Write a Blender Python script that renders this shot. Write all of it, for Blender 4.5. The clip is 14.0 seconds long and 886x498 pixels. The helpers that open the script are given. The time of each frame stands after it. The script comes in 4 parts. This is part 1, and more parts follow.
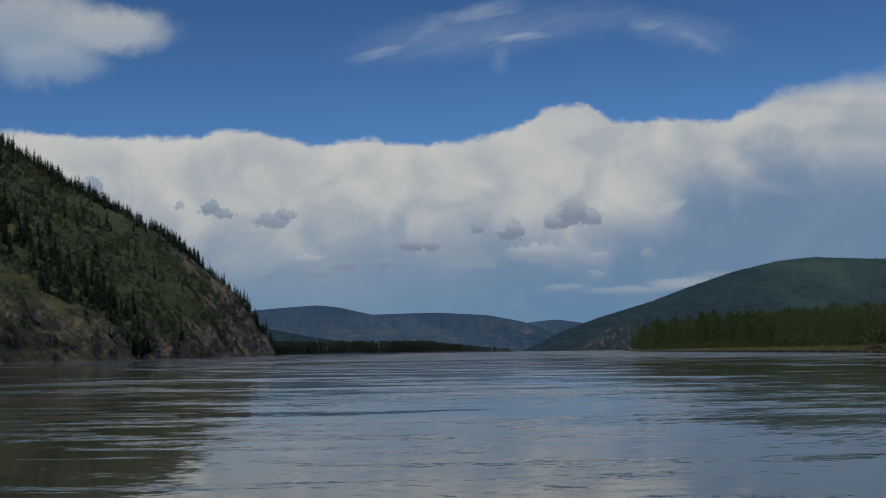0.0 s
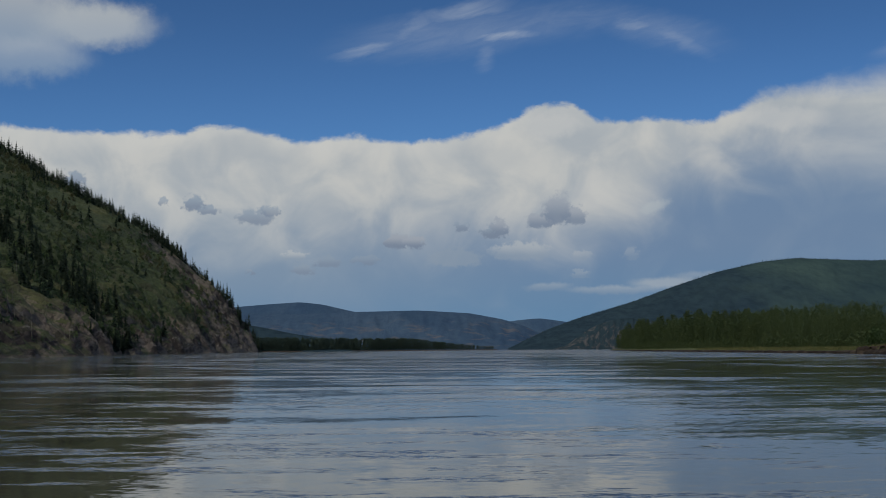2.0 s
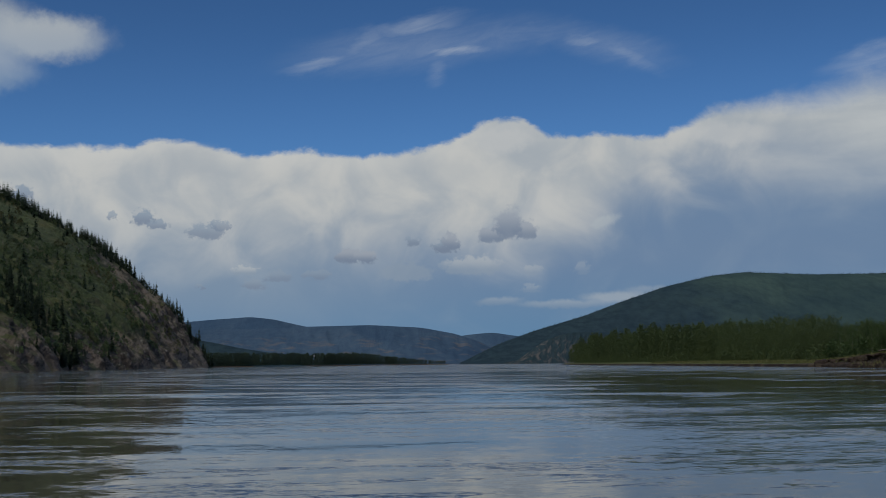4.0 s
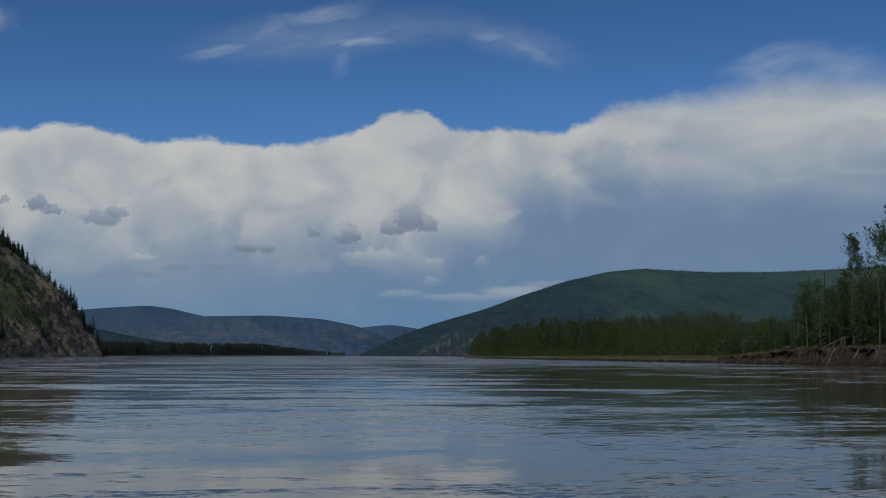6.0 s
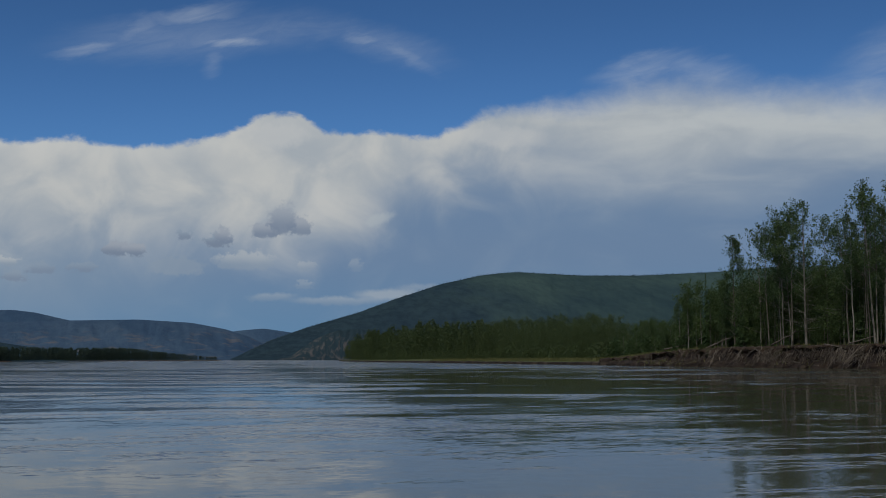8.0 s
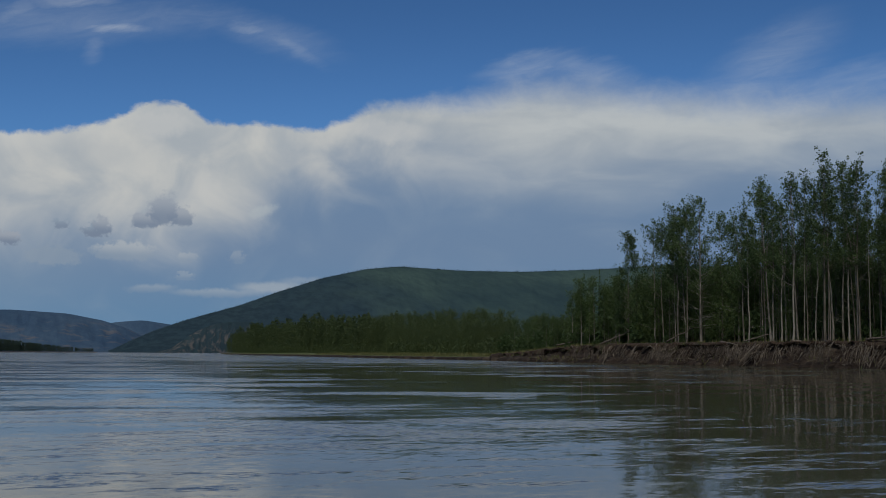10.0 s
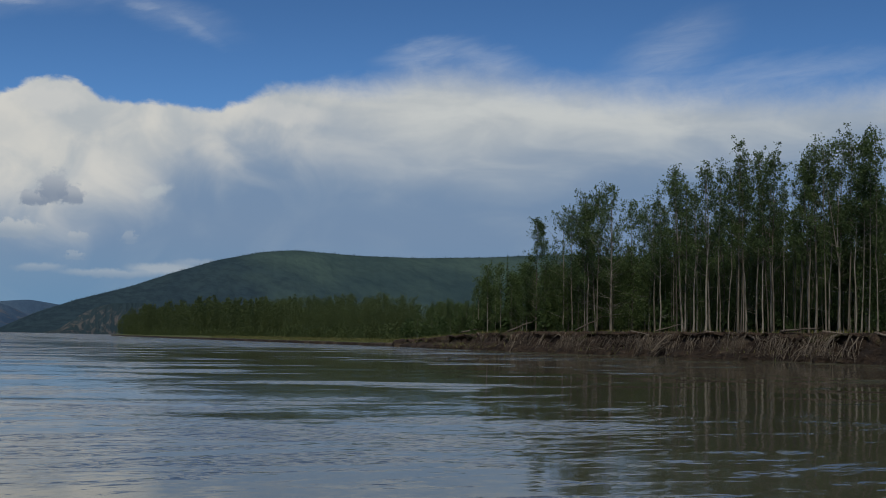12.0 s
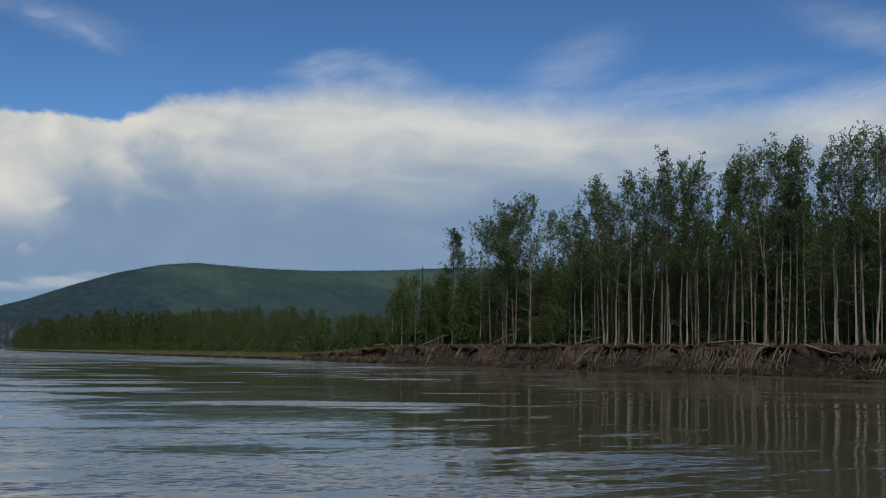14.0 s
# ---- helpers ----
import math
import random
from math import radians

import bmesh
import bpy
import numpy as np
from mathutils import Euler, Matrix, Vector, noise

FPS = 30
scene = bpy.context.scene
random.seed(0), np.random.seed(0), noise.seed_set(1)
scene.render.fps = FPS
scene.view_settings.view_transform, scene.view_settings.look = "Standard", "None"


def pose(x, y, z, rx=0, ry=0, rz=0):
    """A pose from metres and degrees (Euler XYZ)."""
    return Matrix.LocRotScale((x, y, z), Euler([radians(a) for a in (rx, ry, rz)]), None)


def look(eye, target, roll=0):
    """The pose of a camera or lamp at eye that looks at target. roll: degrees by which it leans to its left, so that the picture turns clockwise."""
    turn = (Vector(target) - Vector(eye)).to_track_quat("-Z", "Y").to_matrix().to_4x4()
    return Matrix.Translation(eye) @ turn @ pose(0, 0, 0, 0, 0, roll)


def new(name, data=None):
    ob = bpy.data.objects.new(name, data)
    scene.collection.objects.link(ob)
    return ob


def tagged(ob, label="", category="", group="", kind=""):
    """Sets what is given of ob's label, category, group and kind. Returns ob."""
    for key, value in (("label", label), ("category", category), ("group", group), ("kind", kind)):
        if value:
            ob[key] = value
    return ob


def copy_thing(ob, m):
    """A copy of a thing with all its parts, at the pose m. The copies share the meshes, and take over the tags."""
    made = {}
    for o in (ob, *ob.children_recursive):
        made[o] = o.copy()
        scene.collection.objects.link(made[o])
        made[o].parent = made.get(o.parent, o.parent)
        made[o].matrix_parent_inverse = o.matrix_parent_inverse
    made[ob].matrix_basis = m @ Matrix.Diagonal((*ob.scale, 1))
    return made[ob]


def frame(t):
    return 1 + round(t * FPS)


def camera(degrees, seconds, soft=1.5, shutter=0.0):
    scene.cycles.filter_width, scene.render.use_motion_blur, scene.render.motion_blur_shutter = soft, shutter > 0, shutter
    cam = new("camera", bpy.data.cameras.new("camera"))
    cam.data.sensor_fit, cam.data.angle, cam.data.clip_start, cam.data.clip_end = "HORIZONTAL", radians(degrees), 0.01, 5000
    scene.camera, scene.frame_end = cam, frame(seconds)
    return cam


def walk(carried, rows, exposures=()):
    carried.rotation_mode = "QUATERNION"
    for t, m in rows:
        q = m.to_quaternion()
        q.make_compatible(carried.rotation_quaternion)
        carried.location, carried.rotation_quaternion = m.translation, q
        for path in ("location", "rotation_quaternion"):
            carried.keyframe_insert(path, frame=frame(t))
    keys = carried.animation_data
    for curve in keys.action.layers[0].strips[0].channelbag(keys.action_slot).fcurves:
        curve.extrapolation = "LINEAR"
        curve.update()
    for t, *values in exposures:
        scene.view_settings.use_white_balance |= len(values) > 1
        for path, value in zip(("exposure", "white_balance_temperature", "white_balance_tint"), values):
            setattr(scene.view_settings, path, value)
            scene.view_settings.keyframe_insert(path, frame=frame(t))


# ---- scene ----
cam = camera(38.42, 14.0, soft=1.0)
EYE = 1.36
# seconds, east, ahead, yaw, pitch, roll
ROWS = [
    (0.0, 0.00, 0.00, 0.000, 4.618, -0.860),
    (0.5, -0.12, 0.96, -0.093, 4.551, -0.649),
    (1.0, -0.25, 1.92, -0.262, 4.518, -0.442),
    (1.5, -0.38, 2.88, -0.470, 4.507, -0.369),
    (2.0, -0.50, 3.84, -0.729, 4.520, -0.434),
    (4.5, -1.35, 8.62, -3.834, 5.220, -0.490),
    (5.0, -1.52, 9.63, -4.900, 5.120, -0.241),
    (5.5, -1.70, 10.66, -6.109, 4.928, -0.071),
    (6.0, -1.87, 11.69, -7.405, 4.785, 0.071),
    (6.5, -2.04, 12.73, -8.778, 4.745, 0.063),
    (7.0, -2.20, 13.78, -10.228, 4.806, -0.066),
    (7.5, -2.35, 14.84, -11.708, 4.911, -0.307),
    (8.0, -2.48, 15.91, -13.125, 4.923, -0.283),
    (10.5, -2.66, 21.50, -19.580, 4.557, 0.464),
    (11.0, -2.66, 22.62, -20.748, 4.423, 0.755),
    (11.5, -2.66, 23.73, -21.912, 4.232, 0.995),
    (12.0, -2.64, 24.84, -23.074, 4.088, 1.144),
    (12.5, -2.62, 25.94, -24.226, 4.056, 1.195),
    (13.0, -2.59, 27.03, -25.342, 4.218, 1.163),
    (13.5, -2.55, 28.10, -26.425, 4.505, 1.076),
    (14.0, -2.50, 29.15, -27.451, 4.759, 0.925),
]
walk(cam, [(t, pose(x, y, EYE, 90 + p, 0, w) @ pose(0, 0, 0, 0, 0, r)) for t, x, y, w, p, r in ROWS],
     [(0.0, 0.0, 6350, 7), (2.0, 0.02, 6350, 7), (5.0, -0.05, 6250, 7), (8.0, -0.06, 6240, 7), (11.0, 0.07, 6400, 7), (14.0, 0.40, 6720, 7)])

# ---- light ----
SUN_AZ, SUN_EL = radians(-148), radians(46)
sun = new("sun", bpy.data.lights.new("sun", "SUN"))
sun.data.energy, sun.data.angle, sun.data.color = 1.5, radians(5), (1.0, 0.93, 0.80)
sun_way = Vector((math.sin(SUN_AZ) * math.cos(SUN_EL), math.cos(SUN_AZ) * math.cos(SUN_EL), math.sin(SUN_EL)))
sun.matrix_world = look(sun_way * 100, (0, 0, 0))


class Graph:
    """Short hand for node trees."""

    def __init__(self, tree):
        self.tree = tree
        tree.nodes.clear()

    def add(self, kind, **plugs):
        n = self.tree.nodes.new(kind)
        for k, v in plugs.items():
            self.plug(v, n.inputs[k.replace("_", " ")])
        return n

    def plug(self, v, socket):
        if isinstance(v, bpy.types.NodeSocket):
            self.tree.links.new(v, socket)
        else:
            socket.default_value = v

    def math(self, op, a, b=0.0, c=0.0, clamp=False):
        n = self.tree.nodes.new("ShaderNodeMath")
        n.operation, n.use_clamp = op, clamp
        for v, s in zip((a, b, c), n.inputs):
            self.plug(v, s)
        return n.outputs[0]

    def vec(self, op, a, b=None, scale=None):
        n = self.tree.nodes.new("ShaderNodeVectorMath")
        n.operation = op
        self.plug(a, n.inputs[0])
        if b is not None:
            self.plug(b, n.inputs[1])
        if scale is not None:
            self.plug(scale, n.inputs["Scale"])
        return n.outputs["Value" if op in ("LENGTH", "DOT_PRODUCT") else "Vector"]

    def step(self, v, lo, hi, to_lo=0.0, to_hi=1.0, smooth=True):
        n = self.tree.nodes.new("ShaderNodeMapRange")
        n.interpolation_type = "SMOOTHSTEP" if smooth else "LINEAR"
        for x, s in zip((v, lo, hi, to_lo, to_hi), n.inputs):
            self.plug(x, s)
        return n.outputs[0]

    def noise(self, v, scale, detail=4.0, rough=0.55, distort=0.0, color=False):
        n = self.add("ShaderNodeTexNoise", Vector=v, Scale=scale, Detail=detail, Roughness=rough, Distortion=distort)
        return n.outputs["Color" if color else "Fac"]

    def mix(self, f, a, b, how="MIX"):
        n = self.tree.nodes.new("ShaderNodeMix")
        n.data_type, n.blend_type = "RGBA", how
        for v, s in zip((f, a, b), (n.inputs[0], n.inputs[6], n.inputs[7])):
            self.plug(v, s)
        return n.outputs[2]

    def curve(self, v, pts):
        n = self.tree.nodes.new("ShaderNodeFloatCurve")
        self.plug(v, n.inputs["Value"])
        c = n.mapping.curves[0]
        while len(c.points) > 2:
            c.points.remove(c.points[1])
        c.points[0].location, c.points[1].location = pts[0], pts[-1]
        for p in pts[1:-1]:
            c.points.new(*p)
        n.mapping.update()
        return n.outputs[0]


def rgb(r, g, b):
    return (r, g, b, 1.0)


# ---- sky: a blue sky with a bank of cumulus, cirrus and loose small clouds ----
world = bpy.data.worlds.new("sky")
scene.world = world
world.use_nodes = True
g = Graph(world.node_tree)
SKY = 0.1
way = g.add("ShaderNodeTexCoord").outputs["Generated"]
xyz = g.add("ShaderNodeSeparateXYZ", Vector=way).outputs
az = g.math("MULTIPLY", g.math("ARCTAN2", xyz[0], xyz[1]), 57.29578)
el = g.math("MULTIPLY", g.math("ARCSINE", xyz[2]), 57.29578)
dome = g.add("ShaderNodeCombineXYZ", X=az, Y=el, Z=0.0).outputs[0]
air = g.add("ShaderNodeTexSky")
air.sky_type, air.sun_disc, air.sun_elevation, air.sun_rotation = "NISHITA", False, SUN_EL, SUN_AZ
air.altitude, air.air_density, air.dust_density, air.ozone_density = 600.0, 0.9, 0.0, 3.0
blue = air.outputs[0]
SKY_GAIN = (0.31, 0.475, 0.665, 1.0)
sky = g.mix(1.0, blue, SKY_GAIN, "MULTIPLY")
sky = g.vec("SCALE", sky, scale=g.step(el, 8.0, 17.0, 1.04, 0.84))


def cloud_paint(r, gr, b):
    """A cloud's brightness, for a background of strength SKY."""
    return rgb(r / SKY, gr / SKY, b / SKY)


soft_warp = g.vec("SUBTRACT", g.noise(dome, 0.45, 3.0, 0.5, color=True), (0.5, 0.5, 0.5))
fine_warp = g.vec("SUBTRACT", g.noise(dome, 2.8, 7.0, 0.66, color=True), (0.5, 0.5, 0.5))
tilted = g.add("ShaderNodeVectorRotate", Vector=dome, Angle=radians(-12))
tilted.rotation_type = "Z_AXIS"
tilted = tilted.outputs[0]
streak = g.vec("MULTIPLY", tilted, (0.4, 1.5, 1.0))
rag = g.vec("ADD", dome, g.vec("SCALE", fine_warp, scale=1.15))
calm = g.vec("ADD", g.vec("ADD", dome, g.vec("SCALE", soft_warp, scale=0.5)), g.vec("SCALE", fine_warp, scale=0.3))
drift = g.vec("ADD", g.vec("ADD", dome, g.vec("SCALE", soft_warp, scale=1.4)), g.vec("SCALE", fine_warp, scale=0.5))

# high thin cirrus over the blue
wisp = g.vec("ADD", dome, g.vec("SCALE", g.vec("SUBTRACT", g.noise(streak, 0.8, 5.0, 0.6, color=True), (0.5, 0.5, 0.5)), scale=1.3))
wisp_grain = g.step(g.noise(g.vec("MULTIPLY", tilted, (0.34, 1.5, 1.0)), 1.0, 7.0, 0.62, 1.4), 0.26, 0.74)


def veil(east, up, wide, high, tilt, strength):
    """One wisp of cirrus, an ellipse with a torn edge; returns how thick it is."""
    v = g.vec("SUBTRACT", wisp, (east, up, 0.0))
    turn = g.add("ShaderNodeVectorRotate", Vector=v, Angle=radians(-tilt))
    turn.rotation_type = "Z_AXIS"
    d = g.vec("LENGTH", g.vec("MULTIPLY", turn.outputs[0], (1 / wide, 1 / high, 0.0)))
    return g.math("MULTIPLY", g.step(d, 1.25, 0.0), strength)


def joined(masks):
    total = masks[0]
    for m in masks[1:]:
        total = g.math("MAXIMUM", total, m)
    return total


cirrus = joined([
    veil(-2.7, 13.4, 1.9, 0.38, 10, 0.5), veil(-0.6, 14.3, 1.7, 0.55, 36, 0.4), veil(1.6, 15.2, 2.8, 0.5, 10, 0.5), veil(3.6, 14.05, 2.1, 0.42, 3, 0.8), veil(2.7, 13.2, 0.8, 0.55, 60, 0.3),
    veil(6.0, 14.7, 4.6, 0.55, 0, 0.24), veil(9.4, 14.4, 1.3, 0.4, -6, 0.5), veil(11.3, 13.7, 1.9, 0.5, -24, 0.4), veil(2.0, 14.2, 6.5, 1.2, 6, 0.34), veil(10.5, 14.1, 3.5, 0.9, -14, 0.28),
    veil(22.3, 12.9, 2.6, 0.55, 14, 0.5), veil(24.8, 12.7, 2.4, 0.7, -8, 0.42), veil(33.0, 12.6, 3.5, 1.6, 30, 0.4),
    veil(38.0, 11.9, 7.0, 0.8, 5, 0.36), veil(46.5, 13.9, 4.5, 1.0, -18, 0.36), veil(47.0, 11.6, 5.0, 1.0, 6, 0.5)])
cirrus = g.math("MULTIPLY", cirrus, g.math("MULTIPLY_ADD", wisp_grain, 0.42, 0.5))
sky = g.mix(g.math("MULTIPLY", cirrus, 0.7), sky, cloud_paint(0.50, 0.53, 0.58))

# the long cloud bank
AZ0, AZ1, EL1 = -40.0, 70.0, 20.0


def around(pts):
    """A height over the horizon, given by degrees east and degrees up."""
    return g.math("MULTIPLY", g.curve(g.step(az, AZ0, AZ1, smooth=False), [((a - AZ0) / (AZ1 - AZ0), e / EL1) for a, e in pts]), EL1)


top = around([(-40, 9.6), (-19, 9.65), (-11.2, 9.65), (-9.6, 10.0), (-7.8, 9.75), (-5.5, 9.4), (-3.5, 9.6), (-1.1, 9.35), (2.3, 9.75), (4.1, 10.4), (5.6, 10.95), (6.9, 10.8), (7.9, 10.2),
              (10.2, 10.2), (11.8, 9.95), (13.6, 10.3), (15.2, 11.1), (19.6, 11.5), (22.5, 12.1), (26, 11.9), (29.5, 11.5), (34, 11.2), (40, 11.0), (47, 11.4), (70, 10.5)])
low = around([(-40, 5.5), (-19, 5.6), (-12, 5.4), (-7, 5.4), (0.5, 5.5), (6, 5.3), (8.3, 5.6), (10.5, 7.0), (14, 8.3), (18.5, 8.6), (23.5, 7.9), (28, 8.4), (33, 8.7), (40, 9.4), (70, 9.4)])
puffs = g.math("SUBTRACT", g.noise(g.vec("MULTIPLY", dome, (0.8, 1.15, 1.0)), 1.0, 9.0, 0.66, 0.3), 0.5)
layered = g.step(az, 14.0, 24.0)
lump = g.noise(dome, 0.36, 4.0, 0.5, 0.6)
layer = g.noise(g.vec("MULTIPLY", dome, (0.42, 1.3, 1.0)), 0.42, 4.0, 0.5, 0.5)
broad = g.math("SUBTRACT", g.math("ADD", g.math("MULTIPLY", lump, g.math("SUBTRACT", 1.0, layered)), g.math("MULTIPLY", layer, layered)), 0.5)
billow = g.math("SUBTRACT", g.noise(dome, 0.42, 5.0, 0.5, 0.4), 0.5)
over = g.math("SUBTRACT", g.math("ADD", top, g.math("MULTIPLY", puffs, 0.85)), el)
soft_edge = g.step(az, 12.0, 24.0, 0.22, 1.5)
bank_mask = g.step(over, g.math("MULTIPLY", soft_edge, -0.55), soft_edge)
lit = g.step(g.math("ADD", g.math("SUBTRACT", el, low), g.math("MULTIPLY", broad, 2.6)), -2.4, 2.2)
# bulges of the bank: brighter caps and greyer hollows
cap = g.step(g.math("ADD", g.math("MULTIPLY", broad, 1.5), g.math("MULTIPLY", puffs, 0.3)), -0.29, 0.29)
white = g.mix(cap, cloud_paint(0.375, 0.40, 0.43), g.mix(layered, cloud_paint(0.522, 0.512, 0.495), cloud_paint(0.465, 0.48, 0.49)))
rim = g.math("MULTIPLY", g.step(over, 1.2, 0.1), g.step(az, 12.0, -6.0, 0.1, 0.55))
white = g.mix(rim, white, cloud_paint(0.57, 0.555, 0.53))
shade = g.mix(g.step(el, 0.5, 5.0), cloud_paint(0.120, 0.224, 0.362), cloud_paint(0.150, 0.222, 0.342))
shade = g.mix(g.math("MULTIPLY", g.step(az, 8.0, -9.0), g.step(el, 0.5, 4.0, 0.1, 0.6)), shade, cloud_paint(0.24, 0.30, 0.375))
shade = g.mix(g.step(broad, -0.1, 0.25, 0.0, 0.2), shade, cloud_paint(0.26, 0.32, 0.40))
sky = g.mix(bank_mask, sky, g.mix(lit, shade, white))


base_line = g.add("ShaderNodeSeparateXYZ", Vector=g.vec("ADD", dome, g.vec("SCALE", fine_warp, scale=0.35))).outputs[1]


def small_cloud(east, up, wide, high, body, base, strength=1.0, tear=0.55):
    """A loose cloud with a torn outline, lighter above and greyer at its base."""
    global sky
    tall = high * (1.25 if tear > 0.5 else 1.0)
    edge = rag if tear > 0.5 else calm if tear < 0.2 else drift
    d = g.vec("LENGTH", g.vec("MULTIPLY", g.vec("SUBTRACT", edge, (east, up, 0.0)), (1 / wide, 1 / tall, 0.0)))
    paint = g.mix(g.step(g.math("SUBTRACT", el, up), -high * 0.6, high * 0.9), base, body)
    high = high * 1.3
    flat = g.step(base_line, up - high * 0.95, up - high * 0.55) if tear > 0.5 else 1.0
    sky = g.mix(g.math("MULTIPLY", g.math("MULTIPLY", g.step(d, 1.15, 0.7 if tear > 0.5 else 0.4), strength), flat), sky, paint)


# hollows and bright caps of the bank
PALE_STREAK = cloud_paint(0.42, 0.45, 0.47)
HOLLOW, BRIGHT = cloud_paint(0.385, 0.405, 0.43), cloud_paint(0.53, 0.52, 0.51)
small_cloud(-8.4, 9.1, 1.9, 0.75, HOLLOW, HOLLOW, 0.55, 0.4)
small_cloud(-5.9, 8.6, 0.8, 0.9, HOLLOW, HOLLOW, 0.3, 0.4)
small_cloud(5.9, 10.1, 1.7, 0.7, BRIGHT, BRIGHT, 0.6, 0.4)
small_cloud(3.0, 8.6, 2.0, 0.9, HOLLOW, HOLLOW, 0.35, 0.4)
small_cloud(10.5, 8.3, 1.8, 0.7, HOLLOW, HOLLOW, 0.35, 0.4)
small_cloud(15.8, 10.0, 2.4, 0.7, BRIGHT, BRIGHT, 0.5, 0.4)
small_cloud(7.6, 7.0, 1.5, 0.9, BRIGHT, BRIGHT, 0.35, 0.4)
small_cloud(10.3, 6.2, 0.8, 0.35, PALE_STREAK, PALE_STREAK, 0.5, 0.4)
GREY, SLATE, PALE, HAZE = cloud_paint(0.315, 0.34, 0.39), cloud_paint(0.185, 0.225, 0.30), cloud_paint(0.43, 0.445, 0.46), cloud_paint(0.25, 0.30, 0.37)
small_cloud(6.65, 5.92, 0.62, 0.36, GREY, SLATE, 0.85)
small_cloud(5.2, 5.72, 0.72, 0.32, GREY, SLATE, 0.9)
small_cloud(5.9, 6.2, 0.66, 0.62, GREY, SLATE, 0.9)
small_cloud(3.0, 5.24, 0.62, 0.26, HAZE, SLATE)
small_cloud(3.3, 5.42, 0.42, 0.36, GREY, SLATE, 0.9)
small_cloud(-1.35, 4.83, 0.65, 0.30, GREY, SLATE)
small_cloud(-0.6, 4.78, 0.55, 0.26, GREY, SLATE)
small_cloud(1.57, 5.51, 0.36, 0.2, HAZE, SLATE, 0.8)
small_cloud(-7.7, 5.92, 0.85, 0.32, HAZE, SLATE, 0.75)
small_cloud(-7.0, 6.2, 0.45, 0.22, HAZE, SLATE, 0.7)
small_cloud(-10.4, 6.5, 0.5, 0.3, HAZE, SLATE, 0.9)
small_cloud(-9.8, 6.22, 0.55, 0.18, HAZE, SLATE, 0.8)
small_cloud(-11.7, 6.54, 0.22, 0.14, HAZE, SLATE, 0.7)
small_cloud(-15.5, 7.4, 0.45, 0.4, HAZE, SLATE, 0.9)
small_cloud(-5.58, 3.59, 0.6, 0.24, HAZE, SLATE, 0.7)
small_cloud(-4.44, 3.95, 0.65, 0.22, HAZE, SLATE, 0.6)
small_cloud(-2.79, 3.99, 0.65, 0.22, HAZE, SLATE, 0.6)
small_cloud(-7.97, 3.51, 0.2, 0.12, HAZE, SLATE, 0.7)
small_cloud(4.2, 4.36, 1.4, 0.36, PALE, HAZE, 0.6)
small_cloud(1.2, 4.1, 1.3, 0.4, HAZE, HAZE, 0.6)
small_cloud(-5.96, 4.2, 0.6, 0.2, PALE, HAZE, 0.7)
small_cloud(7.0, 4.13, 0.4, 0.2, PALE, HAZE, 0.3)
small_cloud(9.18, 4.15, 0.5, 0.22, PALE, HAZE, 0.22)
small_cloud(6.86, 3.29, 0.5, 0.13, PALE, HAZE, 0.25)
small_cloud(5.4, 2.75, 1.2, 0.22, PALE, HAZE, 0.35, 0.1)
small_cloud(8.4, 2.56, 2.4, 0.22, PALE, HAZE, 0.4, 0.1)
small_cloud(10.6, 2.88, 1.7, 0.3, PALE, PALE, 0.5, 0.1)
small_cloud(12.6, 3.1, 2.2, 0.3, PALE, HAZE, 0.3, 0.1)
small_cloud(-18.2, 14.2, 4.4, 1.6, cloud_paint(0.36, 0.38, 0.41), cloud_paint(0.25, 0.31, 0.40), 0.95, 0.4)
small_cloud(-14.6, 14.1, 3.1, 1.05, cloud_paint(0.39, 0.41, 0.435), cloud_paint(0.33, 0.37, 0.43), 0.95, 0.4)
small_cloud(-17.4, 12.6, 2.6, 1.1, cloud_paint(0.36, 0.40, 0.46), cloud_paint(0.25, 0.32, 0.42), 0.7, 0.4)
# broken cloud higher up, all round
patch = g.math("MULTIPLY", g.step(g.noise(way, 2.6, 6.0, 0.55), 0.46, 0.62), g.step(el, 19.0, 30.0))
sky = g.mix(patch, sky, cloud_paint(0.50, 0.52, 0.55))
g.add("ShaderNodeOutputWorld", Surface=g.add("ShaderNodeBackground", Color=sky, Strength=SKY).outputs[0])

# ---- materials ----
def surface(name):
    m = bpy.data.materials.new(name)
    m.use_nodes = True
    return m, Graph(m.node_tree)


def finish(m, gr, color, rough=0.9, bump=None, bump_size=0.02, spec=0.3, through_light=0.0):
    """Ends a material: colour, roughness and relief; through_light lets leaves glow against the sky."""
    b = gr.add("ShaderNodeBsdfPrincipled", Base_Color=color, Roughness=rough)
    b.inputs["Specular IOR Level"].default_value = spec
    if bump is not None:
        relief = gr.add("ShaderNodeBump", Height=bump, Strength=1.0, Distance=bump_size)
        gr.plug(relief.outputs[0], b.inputs["Normal"])
    shader = b.outputs[0]
    if through_light:
        t = gr.add("ShaderNodeBsdfTranslucent", Color=color)
        blend = gr.add("ShaderNodeMixShader")
        gr.plug(through_light, blend.inputs[0])
        gr.plug(shader, blend.inputs[1])
        gr.plug(t.outputs[0], blend.inputs[2])
        shader = blend.outputs[0]
    gr.add("ShaderNodeOutputMaterial", Surface=shader)
    return m


def place(gr):
    return gr.add("ShaderNodeTexCoord").outputs["Object"]


